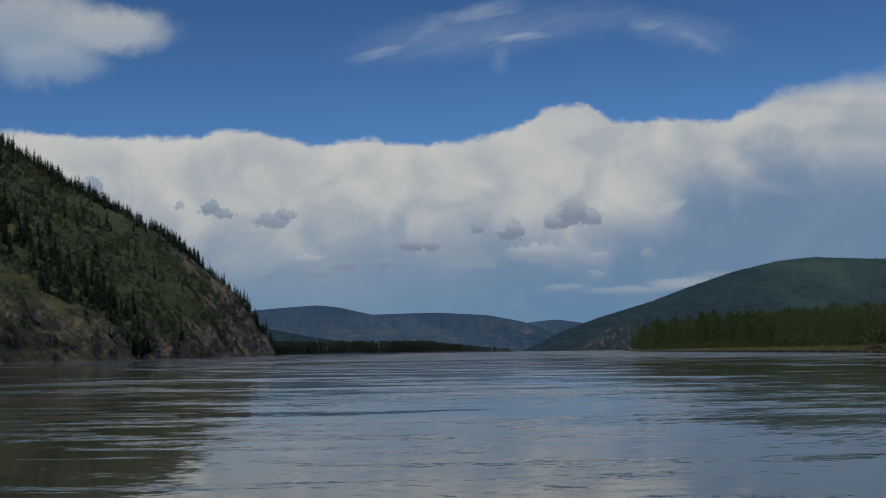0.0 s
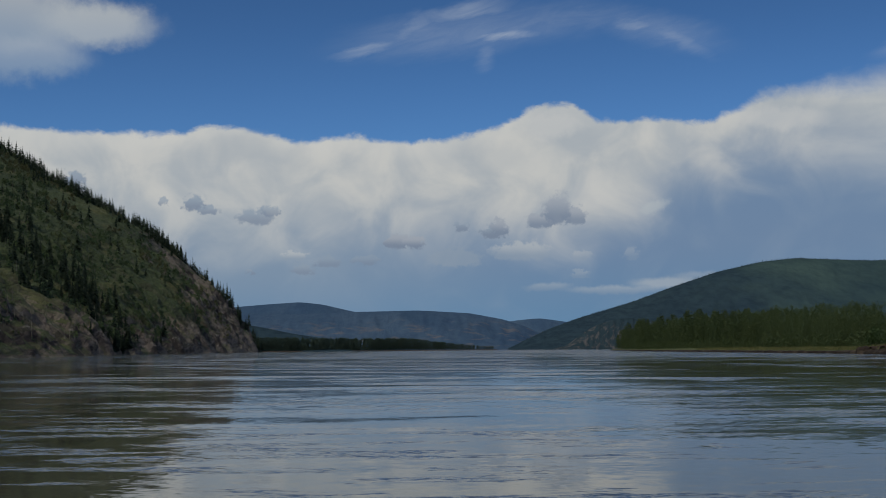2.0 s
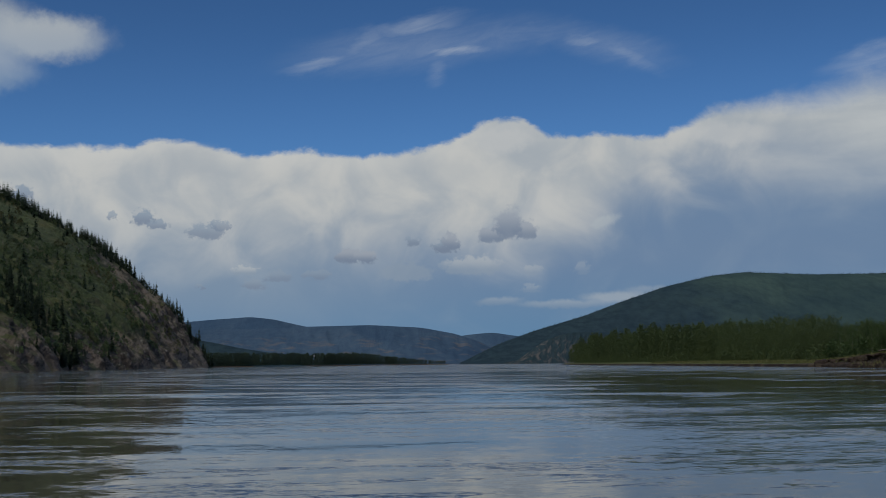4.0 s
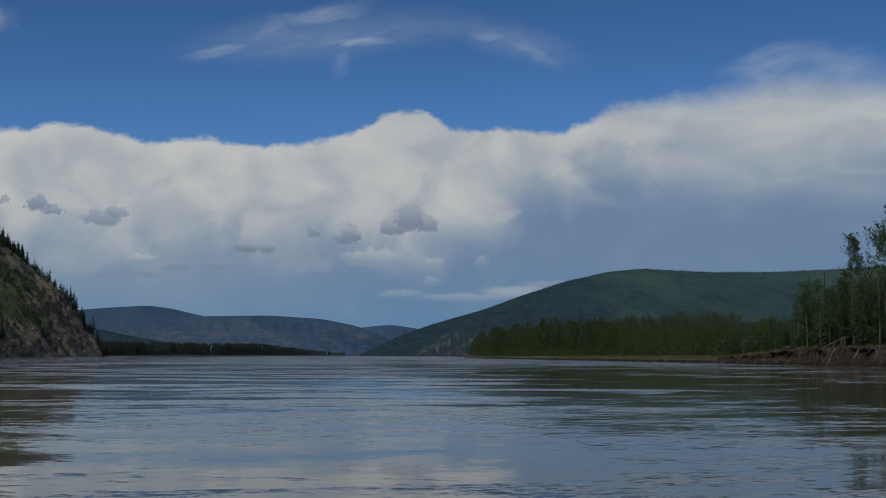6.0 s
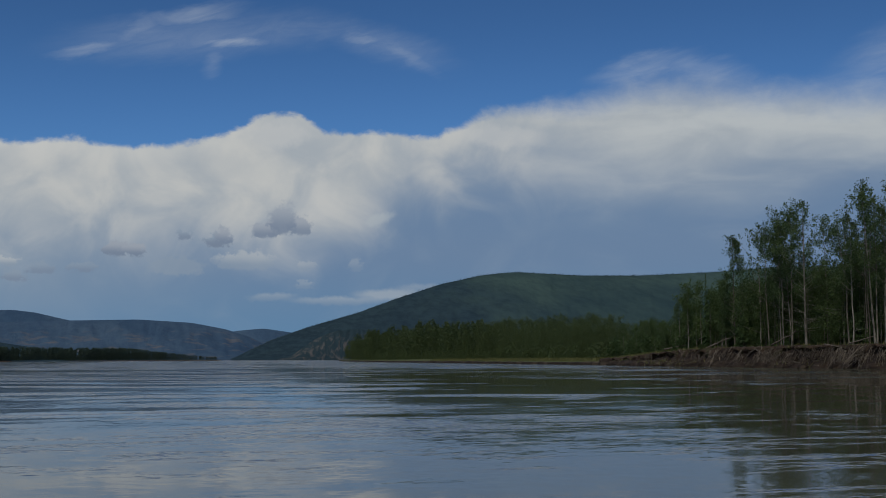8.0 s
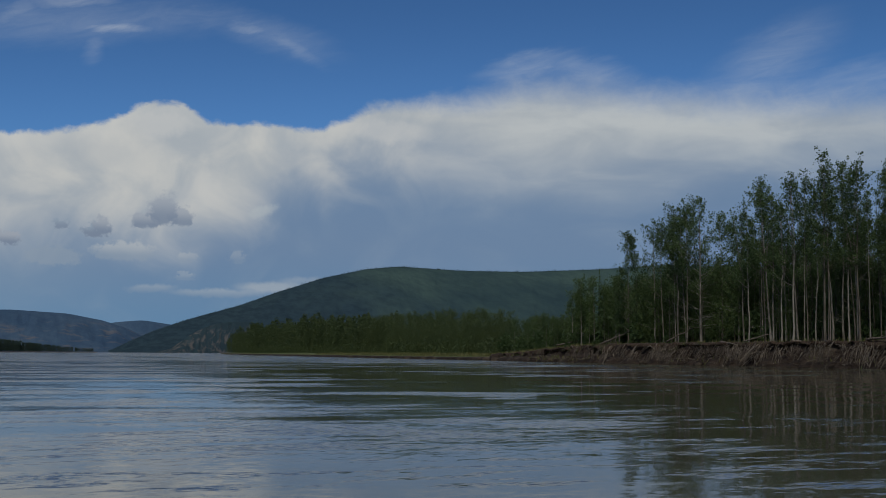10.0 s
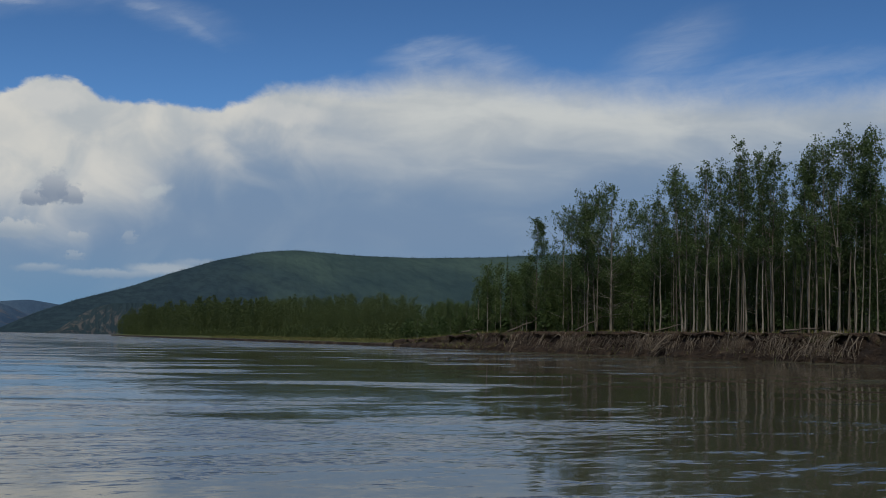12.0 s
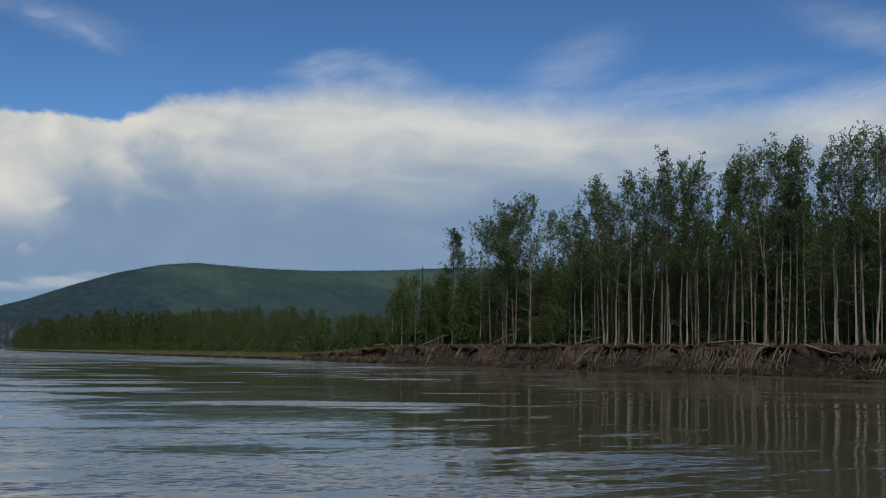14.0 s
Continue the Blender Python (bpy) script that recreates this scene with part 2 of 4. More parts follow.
def leaf_material(name, dark, light, clump=0.5, speck=0.37):
    """Foliage: each leaf and each stretch of the crown a little different."""
    m, gr = surface(name)
    isle = gr.add("ShaderNodeNewGeometry").outputs["Random Per Island"]
    tree = gr.add("ShaderNodeObjectInfo").outputs["Random"]
    big = gr.noise(place(gr), clump, 3.0)
    f = gr.math("ADD", gr.math("MULTIPLY", isle, speck), gr.math("ADD", gr.math("MULTIPLY", big, 0.95 - speck), gr.math("MULTIPLY_ADD", tree, 0.35, -0.18)), clamp=True)
    return finish(m, gr, gr.mix(f, rgb(*dark), rgb(*light)), 0.6, spec=0.25, through_light=0.42)


def bark_material(name, pale, dark, band):
    """Bark with darker scars and bands."""
    m, gr = surface(name)
    p = place(gr)
    scar = gr.noise(gr.vec("MULTIPLY", p, (3.0, 3.0, band)), 1.6, 5.0, 0.65)
    old = gr.noise(p, 0.35, 3.0)
    tree = gr.add("ShaderNodeObjectInfo").outputs["Random"]
    f = gr.math("ADD", gr.step(scar, 0.42, 0.66), gr.math("MULTIPLY_ADD", old, 0.5, gr.math("MULTIPLY_ADD", tree, 0.95, -0.55)), clamp=True)
    return finish(m, gr, gr.mix(f, rgb(*pale), rgb(*dark)), 0.85, scar, 0.02)


def slope_leaf_material():
    """Scrub of the hillside: stands of blue-green alder, fresher aspen and brownish dwarf birch."""
    m, gr = surface("slope_bush_leaves")
    p = gr.vec("MULTIPLY", place(gr), (1.0, 0.55, 1.0))
    isle = gr.add("ShaderNodeNewGeometry").outputs["Random Per Island"]
    stand = gr.step(gr.noise(p, 0.035, 5.0, 0.6), 0.36, 0.64)
    dry = gr.step(gr.noise(gr.vec("ADD", p, (310.0, 50.0, 0.0)), 0.022, 5.0, 0.6), 0.50, 0.66, 0.0, 0.75)
    c = gr.mix(gr.math("MULTIPLY_ADD", stand, 0.65, gr.math("MULTIPLY", isle, 0.35)), rgb(0.046, 0.078, 0.046), rgb(0.140, 0.185, 0.076))
    c = gr.mix(dry, c, rgb(0.135, 0.118, 0.055))
    return finish(m, gr, c, 0.6, spec=0.25, through_light=0.42)


SLOPE_LEAF = slope_leaf_material()
POPLAR_LEAF = leaf_material("poplar_leaves", (0.052, 0.086, 0.034), (0.132, 0.188, 0.070))
YOUNG_LEAF = leaf_material("young_leaves", (0.050, 0.088, 0.030), (0.138, 0.190, 0.064), 0.25)
# darker green than the poplars': some canopy shade put into the leaf colour
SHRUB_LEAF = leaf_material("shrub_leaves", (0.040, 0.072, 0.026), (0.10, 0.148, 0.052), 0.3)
WOOD_LEAF = leaf_material("wood_leaves", (0.047, 0.073, 0.028), (0.116, 0.150, 0.055), 0.09, 0.15)
SPRUCE_LEAF = leaf_material("spruce_needles", (0.017, 0.028, 0.018), (0.045, 0.066, 0.036), 0.3)
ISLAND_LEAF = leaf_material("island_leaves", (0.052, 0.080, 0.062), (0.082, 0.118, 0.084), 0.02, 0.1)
POPLAR_BARK = bark_material("poplar_bark", (0.29, 0.265, 0.225), (0.10, 0.088, 0.07), 0.6)
GREY_BARK = bark_material("grey_bark", (0.22, 0.19, 0.155), (0.075, 0.064, 0.05), 0.5)
DARK_BARK = bark_material("dark_bark", (0.09, 0.075, 0.06), (0.035, 0.03, 0.025), 0.5)
THIN_BARK = bark_material("thin_stem_bark", (0.20, 0.18, 0.15), (0.075, 0.065, 0.052), 0.5)
ROOT_BARK = bark_material("bare_root", (0.23, 0.19, 0.15), (0.058, 0.045, 0.035), 0.4)


def soil_material():
    m, gr = surface("cut_bank_soil")
    p = place(gr)
    layer = gr.noise(gr.vec("MULTIPLY", p, (0.5, 0.35, 2.2)), 1.1, 5.0, 0.6)
    clod = gr.noise(p, 3.5, 6.0, 0.65)
    dry = gr.noise(gr.vec("MULTIPLY", p, (1.0, 1.0, 0.4)), 0.22, 3.0)
    c = gr.mix(gr.step(layer, 0.35, 0.65), rgb(0.022, 0.015, 0.011), rgb(0.070, 0.047, 0.033))
    c = gr.mix(gr.step(dry, 0.52, 0.66, 0.0, 0.55), c, rgb(0.20, 0.155, 0.105))
    c = gr.mix(gr.step(clod, 0.3, 0.7, 0.0, 0.5), c, rgb(0.028, 0.020, 0.016))
    return finish(m, gr, c, 0.95, gr.math("ADD", clod, layer), 0.4)


def turf_material():
    m, gr = surface("turf")
    p = place(gr)
    blade = gr.noise(p, 2.4, 6.0, 0.65)
    patch_ = gr.noise(p, 0.11, 4.0)
    c = gr.mix(gr.step(blade, 0.3, 0.7), rgb(0.060, 0.080, 0.026), rgb(0.145, 0.165, 0.056))
    c = gr.mix(gr.step(patch_, 0.45, 0.65, 0.0, 0.35), c, rgb(0.12, 0.095, 0.055))
    return finish(m, gr, c, 0.95, blade, 0.15)


def litter_material():
    m, gr = surface("forest_floor")
    p = place(gr)
    twig = gr.noise(p, 5.0, 6.0, 0.7)
    moss = gr.noise(p, 0.4, 4.0)
    c = gr.mix(gr.step(twig, 0.35, 0.68), rgb(0.034, 0.023, 0.016), rgb(0.105, 0.070, 0.048))
    c = gr.mix(gr.step(moss, 0.52, 0.66, 0.0, 0.6), c, rgb(0.055, 0.068, 0.024))
    return finish(m, gr, c, 0.95, twig, 0.2)


def slope_material():
    """A steep hillside: rock where it is steepest, else dry grass and scrub."""
    m, gr = surface("hillside")
    p = place(gr)
    up = gr.add("ShaderNodeSeparateXYZ", Vector=gr.add("ShaderNodeNewGeometry").outputs["True Normal"]).outputs[2]
    _, ahead, high = gr.add("ShaderNodeSeparateXYZ", Vector=p).outputs
    crack = gr.noise(gr.vec("MULTIPLY", p, (1.0, 0.22, 0.9)), 0.26, 8.0, 0.70)
    grain = gr.noise(gr.vec("MULTIPLY", p, (1.0, 0.3, 1.0)), 0.5, 6.0, 0.6)
    patch_ = gr.noise(gr.vec("MULTIPLY", p, (1.0, 0.6, 1.0)), 0.022, 5.0, 0.55)
    strata = gr.noise(gr.vec("MULTIPLY", p, (0.8, 0.16, 0.6)), 0.14, 7.0, 0.7, 0.8)
    rock = gr.mix(gr.step(strata, 0.40, 0.60), rgb(0.050, 0.040, 0.035), rgb(0.26, 0.205, 0.16))
    rock = gr.mix(gr.step(crack, 0.56, 0.70, 0.0, 0.85), rock, rgb(0.43, 0.36, 0.29))
    rock = gr.mix(gr.step(crack, 0.46, 0.38, 0.0, 0.8), rock, rgb(0.042, 0.035, 0.030))
    green = gr.mix(gr.step(grain, 0.3, 0.7), rgb(0.046, 0.062, 0.026), rgb(0.095, 0.115, 0.046))
    dry = gr.mix(gr.step(grain, 0.3, 0.7), rgb(0.088, 0.090, 0.034), rgb(0.150, 0.142, 0.058))
    plants = gr.mix(gr.step(patch_, 0.46, 0.62), green, dry)
    bare = gr.step(gr.math("ADD", up, gr.math("MULTIPLY_ADD", crack, 0.5, -0.25)), 0.63, 0.50)
    bare = gr.math("SUBTRACT", bare, gr.math("MULTIPLY", gr.step(high, 12.0, 30.0, 0.0, 0.8), gr.step(ahead, 1000.0, 900.0)), clamp=True)
    cliff = gr.step(gr.math("MULTIPLY_ADD", patch_, -60.0, gr.math("SUBTRACT", high, gr.step(ahead, 960.0, 1120.0, 0.0, 105.0))), -4.0, -20.0, 0.0, 0.8)
    bare = gr.math("MAXIMUM", bare, gr.math("MULTIPLY", cliff, gr.step(up, 0.86, 0.70)))
    return finish(m, gr, gr.mix(bare, plants, rock), 0.95, gr.math("ADD", crack, gr.math("MULTIPLY", grain, 0.4)), 3.0)


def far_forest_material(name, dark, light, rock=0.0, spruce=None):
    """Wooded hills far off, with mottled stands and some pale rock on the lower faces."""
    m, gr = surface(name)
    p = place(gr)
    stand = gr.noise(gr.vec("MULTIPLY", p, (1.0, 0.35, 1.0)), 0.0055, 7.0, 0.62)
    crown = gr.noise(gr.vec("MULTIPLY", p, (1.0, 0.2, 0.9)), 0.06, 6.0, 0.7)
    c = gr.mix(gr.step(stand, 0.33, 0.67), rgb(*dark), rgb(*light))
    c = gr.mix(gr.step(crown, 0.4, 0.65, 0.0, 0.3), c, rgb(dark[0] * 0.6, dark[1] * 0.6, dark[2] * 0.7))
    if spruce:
        # spruce: cloud shadow and haze put into the western flank's colour; leafy wood east
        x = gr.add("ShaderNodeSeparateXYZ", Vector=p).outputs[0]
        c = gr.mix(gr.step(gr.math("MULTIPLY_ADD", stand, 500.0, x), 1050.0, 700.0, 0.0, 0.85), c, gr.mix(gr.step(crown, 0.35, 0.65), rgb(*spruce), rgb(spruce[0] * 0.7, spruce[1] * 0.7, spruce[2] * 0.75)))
    if rock:
        z = gr.add("ShaderNodeSeparateXYZ", Vector=p).outputs[2]
        gully = gr.noise(gr.vec("MULTIPLY", p, (1.0, 1.0, 0.22)), 0.016, 5.0, 0.62)
        f = gr.math("MULTIPLY", gr.step(gully, 0.52, 0.66), gr.step(z, 105.0, 35.0))
        c = gr.mix(gr.math("MULTIPLY", f, rock), c, rgb(0.20, 0.17, 0.15))
    return finish(m, gr, c, 1.0, crown, 4.0, spec=0.0)


def water_material():
    """Silty river: a clear mirror in slick stretches, torn patches of small wind ripples in between."""
    m, gr = surface("river_water")
    p = place(gr)
    east = gr.add("ShaderNodeSeparateXYZ", Vector=p).outputs[0]
    # wind patches and bands with frayed edges, gathered into broad stretches
    frayed = gr.noise(gr.vec("MULTIPLY", p, (0.32, 1.0, 1.0)), 1.0, 8.0, 0.74, 0.5)
    bands = gr.noise(gr.vec("MULTIPLY", p, (0.085, 0.19, 1.0)), 1.0, 5.0, 0.62, 0.5)
    broad_ = gr.math("SUBTRACT", gr.noise(gr.vec("MULTIPLY", p, (0.016, 0.03, 1.0)), 1.0, 4.0, 0.6, 0.5), 0.5)
    # fewer of them on the smooth current before the poplar bank
    lee = gr.math("SUBTRACT", gr.step(east, 3.0, 26.0, 0.0, 0.038), gr.step(east, 24.0, 50.0, 0.0, 0.034))
    off = gr.vec("LENGTH", gr.vec("SUBTRACT", p, (0.0, 15.0, 0.0)))
    # the wind is freshest on the long open reach down the river
    open_ = gr.step(off, 60.0, 260.0, 0.0, 0.07)
    # out on the river the gusts lie in longer bands
    gust = gr.step(off, 18.0, 60.0, 0.3, 0.8)
    torn = gr.math("ADD", gr.math("MULTIPLY", bands, gust), gr.math("MULTIPLY", frayed, gr.math("SUBTRACT", 1.0, gust)))
    calm_ = gr.math("SUBTRACT", gr.math("ADD", lee, gr.step(east, -14.0, -50.0, 0.0, 0.07)), open_)
    wind = gr.math("SUBTRACT", gr.math("MULTIPLY_ADD", broad_, 0.3, torn), calm_)
    ruffle = gr.step(wind, 0.52, 0.552)

    def slopes(scale, detail, rough):
        return gr.vec("SUBTRACT", gr.noise(gr.vec("MULTIPLY", p, (0.5, 1.0, 1.0)), scale, detail, rough, color=True), (0.5, 0.5, 0.5))

    # far off the ripples are finer than the slopes drawn here: the gloss stands for them
    near_ = gr.step(off, 30.0, 110.0, 1.0, 0.2)
    fine = gr.vec("SCALE", slopes(10.0, 4.0, 0.6), scale=gr.math("MULTIPLY_ADD", ruffle, 0.42, 0.06))
    mid = gr.vec("SCALE", slopes(2.2, 2.0, 0.5), scale=gr.math("MULTIPLY_ADD", ruffle, 0.07, 0.03))
    long_ = gr.vec("SCALE", slopes(0.2, 3.0, 0.55), scale=0.025)
    tilt = gr.vec("MULTIPLY", gr.vec("SCALE", gr.vec("ADD", gr.vec("ADD", fine, mid), long_), scale=near_), (1.0, 1.0, 0.0))
    # wind ripples are steeper on the side that faces up the river
    tilt = gr.vec("ADD", tilt, gr.vec("SCALE", gr.add("ShaderNodeCombineXYZ", X=-0.009, Y=-0.034, Z=0.0).outputs[0], scale=ruffle))
    facing = gr.vec("NORMALIZE", gr.vec("ADD", gr.add("ShaderNodeNewGeometry").outputs["Normal"], tilt))
    gloss = gr.math("MULTIPLY_ADD", ruffle, gr.step(off, 15.0, 110.0, 0.06, 0.22), 0.05)
    silt = gr.mix(gr.noise(p, 0.03, 3.0), rgb(0.078, 0.077, 0.049), rgb(0.098, 0.095, 0.063))
    b = gr.add("ShaderNodeBsdfPrincipled", Base_Color=silt, Roughness=gloss, IOR=1.33, Normal=facing)
    gr.add("ShaderNodeOutputMaterial", Surface=b.outputs[0])
    return m


def bluff_material():
    """Pale broken rock with wooded ribs between."""
    m, gr = surface("rock_bluff")
    p = place(gr)
    s = gr.add("ShaderNodeSeparateXYZ", Vector=p).outputs
    slant = gr.add("ShaderNodeCombineXYZ", X=gr.math("MULTIPLY_ADD", s[2], -0.8, s[0]), Y=gr.math("MULTIPLY", s[1], 0.1), Z=gr.math("MULTIPLY", s[2], 0.2)).outputs[0]
    rib = gr.noise(slant, 0.20, 8.0, 0.70, 0.6)
    bare = gr.math("MULTIPLY", gr.step(rib, 0.48, 0.64), gr.step(gr.math("MULTIPLY_ADD", rib, -30.0, s[2]), 26.0, 4.0))
    c = gr.mix(bare, rgb(0.053, 0.086, 0.100), rgb(0.185, 0.17, 0.16))
    return finish(m, gr, c, 1.0, rib, 10.0, spec=0.0)


LITTER = litter_material()
SOIL, TURF, SLOPE, WATER, BLUFF = soil_material(), turf_material(), slope_material(), water_material(), bluff_material()
# blue haze of distance put into both hills' base colours, more in the second
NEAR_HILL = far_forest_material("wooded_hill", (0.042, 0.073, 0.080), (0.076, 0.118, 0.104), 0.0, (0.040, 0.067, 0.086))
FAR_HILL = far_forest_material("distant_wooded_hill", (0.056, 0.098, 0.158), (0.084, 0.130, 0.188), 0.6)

# ---- shaping helpers ----
rng = np.random.default_rng(7)


def lattice(ix, iy, seed):
    h = (ix.astype(np.int64) * 374761393 + iy.astype(np.int64) * 668265263 + seed * 974634777) & 0x7FFFFFFF
    h = ((h ^ (h >> 13)) * 1274126177) & 0x7FFFFFFF
    return ((h ^ (h >> 16)) & 0xFFFF) / 65535.0


def rough2(x, y, octaves=4, seed=1):
    """Fractal noise, about -1 to 1, on arrays."""
    x, y = np.broadcast_arrays(np.asarray(x, float), np.asarray(y, float))
    total, amp, size = np.zeros(x.shape), 1.0, 0.0
    for o in range(octaves):
        ix, iy = np.floor(x), np.floor(y)
        fx, fy = x - ix, y - iy
        fx, fy = fx * fx * (3 - 2 * fx), fy * fy * (3 - 2 * fy)
        a, b = lattice(ix, iy, seed + o), lattice(ix + 1, iy, seed + o)
        c, d = lattice(ix, iy + 1, seed + o), lattice(ix + 1, iy + 1, seed + o)
        total += amp * ((a + (b - a) * fx) * (1 - fy) + (c + (d - c) * fx) * fy - 0.5) * 2
        size += amp
        x, y, amp = x * 2.03 + 5.1, y * 2.03 + 1.7, amp * 0.5
    return total / size


def curve_through(v, pts):
    return np.interp(v, [p[0] for p in pts], [p[1] for p in pts])


def smooth(v, a, b):
    t = np.clip((v - a) / (b - a), 0, 1)
    return t * t * (3 - 2 * t)


def mesh_of(name, verts, faces, mats, index=None, shade=True):
    me = bpy.data.meshes.new(name)
    me.from_pydata(np.asarray(verts).tolist(), [], faces if isinstance(faces, list) else faces.tolist())
    for m in mats:
        me.materials.append(m)
    if index is not None:
        me.polygons.foreach_set("material_index", np.asarray(index, np.int32))
    me.polygons.foreach_set("use_smooth", np.full(len(me.polygons), shade))
    me.update()
    return me


def part(name, me, parent, label=""):
    """A mesh as one part under a thing."""
    ob = new(name, me)
    ob.parent = parent
    return tagged(ob, label)


def sheet(x, y, z):
    """Verts and quads of a grid given as three 2D arrays."""
    n, m = x.shape
    k = np.arange(n * m).reshape(n, m)
    quads = np.stack([k[:-1, :-1], k[1:, :-1], k[1:, 1:], k[:-1, 1:]], -1).reshape(-1, 4)
    return np.stack([x, y, z], -1).reshape(-1, 3), quads


class Heap:
    """Collects verts and faces of many small pieces."""

    def __init__(self):
        self.v, self.f, self.n = [], [], 0

    def put(self, v, f):
        v = np.asarray(v, float)
        self.v.append(v)
        self.f.append(np.asarray(f) + self.n)
        self.n += len(v)

    def mesh(self, name, mats, shade=False):
        faces = []
        for f in self.f:
            faces += f.tolist()
        return mesh_of(name, np.concatenate(self.v), faces, mats, None, shade)

    def arrays(self, half=False):
        """Verts and triangles, quads split or halved."""
        tri = []
        for f in self.f:
            if half and f.shape[1] == 4:
                tri.append(f[:, [0, 1, 2]])
                continue
            tri.append(f if f.shape[1] == 3 else np.concatenate([f[:, [0, 1, 2]], f[:, [0, 2, 3]]]))
        return np.concatenate(self.v), np.concatenate(tri)


def tube(heap, path, radii, sides=6):
    path, radii = np.asarray(path, float), np.asarray(radii, float)
    n = len(path)
    way_ = np.gradient(path, axis=0)
    way_ /= np.linalg.norm(way_, axis=1)[:, None] + 1e-9
    side = np.cross(way_, np.array([0.31, 0.95, 0.05]))
    side /= np.linalg.norm(side, axis=1)[:, None] + 1e-9
    third = np.cross(way_, side)
    a = np.arange(sides) / sides * 2 * np.pi
    ring = path[:, None] + radii[:, None, None] * (np.cos(a)[None, :, None] * side[:, None] + np.sin(a)[None, :, None] * third[:, None])
    k = np.arange(n * sides).reshape(n, sides)
    nxt = np.roll(k, -1, axis=1)
    quads = np.stack([k[:-1], nxt[:-1], nxt[1:], k[1:]], -1).reshape(-1, 4)
    heap.put(ring.reshape(-1, 3), quads)


def leaves(heap, centres, size, r, upright=0.4):
    """A small pointed leaf or tuft, three corners, at each centre, turned at random."""
    n = len(centres)
    u = r.normal(size=(n, 3))
    u[:, 2] *= 1 + upright
    u /= np.linalg.norm(u, axis=1)[:, None]
    w = np.cross(u, r.normal(size=(n, 3)))
    w /= np.linalg.norm(w, axis=1)[:, None] + 1e-9
    s = size * r.uniform(0.6, 1.35, (n, 1))
    c = np.asarray(centres)
    v = np.stack([c - u * s, c + u * s * 0.6 + w * s * 0.75, c + u * s * 0.6 - w * s * 0.75], 1).reshape(-1, 3)
    heap.put(v, np.arange(3 * n).reshape(n, 3))


# ---- kinds of tree ----
def poplar_meshes(height, base, spread, clumps, per, leaf, seed, lean=0.02, fork=False, bare=0.0, thick=0.011, limbs=16, oval=False, cone=False):
    """A tall poplar: bent trunk, rising limbs, a narrow crown of leaf clumps. Returns the trunk's and the crown's heaps."""
    r = np.random.default_rng(seed)
    wood, crown = Heap(), Heap()
    k = 11
    t = np.linspace(0, 1, k)
    bend = np.cumsum(r.normal(0, lean * height / k, (k, 2)), axis=0)
    trunk = np.stack([bend[:, 0], bend[:, 1], t * height - 0.3], 1)
    tube(wood, trunk, height * thick * (1.0 - 0.88 * t ** 0.9) * np.where(t < 0.05, 1.35, 1.0), 6)
    tips = []

    def at(f):
        return np.array([np.interp(f, t, trunk[:, i]) for i in range(3)])

    stems = [trunk]
    if fork:
        s = at(0.45)
        other = np.array([s + np.array([0.09 * height * q, 0.03 * height * q, height * 0.5 * q]) for q in np.linspace(0, 1, 6)])
        tube(wood, other, height * thick * 0.5 * (1 - 0.85 * np.linspace(0, 1, 6)), 5)
        tips += [other[3], other[4], other[5]]
    for i in range(limbs):
        f = base + (0.97 - base) * (i + r.uniform(0, 1)) / limbs
        s = at(f)
        a = r.uniform(0, 2 * np.pi)
        reach = spread * (1.15 - 0.85 * (f - base) / (1 - base)) * r.uniform(0.55, 1.15)
        if oval:
            reach = spread * (0.5 + 0.6 * math.sin(math.pi * min((f - base) / (1 - base) + 0.12, 1.0))) * r.uniform(0.6, 1.1)
        if cone:
            reach = spread * (0.12 + (1 - (f - base) / (1 - base)) ** 0.8) * r.uniform(0.6, 1.05)
        rise = reach * r.uniform(0.4, 1.1)
        q = np.linspace(0, 1, 5)
        limb = s + np.stack([np.cos(a) * reach * q, np.sin(a) * reach * q, rise * q ** 1.3], 1) + r.normal(0, 0.06, (5, 3)) * q[:, None]
        tube(wood, limb, (0.012 + 0.03 * (1 - f)) * height / 16 * (1.05 - q), 3)
        for q_ in (0.5, 0.75, 1.0):
            tips.append(np.array([np.interp(q_, q, limb[:, j]) for j in range(3)]))
    for i in range(int(limbs * bare)):
        f = r.uniform(0.12, base + 0.05)
        s = at(f)
        a, reach = r.uniform(0, 2 * np.pi), r.uniform(0.4, 1.0) * spread * 1.3
        q = np.linspace(0, 1, 4)
        tube(wood, s + np.stack([np.cos(a) * reach * q, np.sin(a) * reach * q, reach * r.uniform(-0.2, 0.5) * q], 1), 0.022 * (1.05 - q), 3)
    tips += [at(0.9), at(0.95), at(1.0), at(1.0)]
    tips = np.array(tips)
    pick = tips[r.integers(0, len(tips), clumps)] + r.normal(0, 0.30, (clumps, 3)) * min(spread, 0.9 if cone else 2.0) * np.array([0.5, 0.5, 0.7])
    # leafy sprigs that rise outwards from the limbs
    out = r.normal(0, 1, (clumps, 3)) * np.array([0.55, 0.55, 0.35]) + np.array([0, 0, 0.75])
    out *= (r.uniform(0.35, 1.0, clumps) / np.linalg.norm(out, axis=1))[:, None]
    along = r.uniform(-0.7, 0.7, clumps * per)
    c = np.repeat(pick, per, axis=0) + np.repeat(out, per, axis=0) * along[:, None] + r.normal(0, 0.13, (clumps * per, 3)) * (1.2 - along)[:, None]
    leaves(crown, c, leaf, r)
    return wood, crown


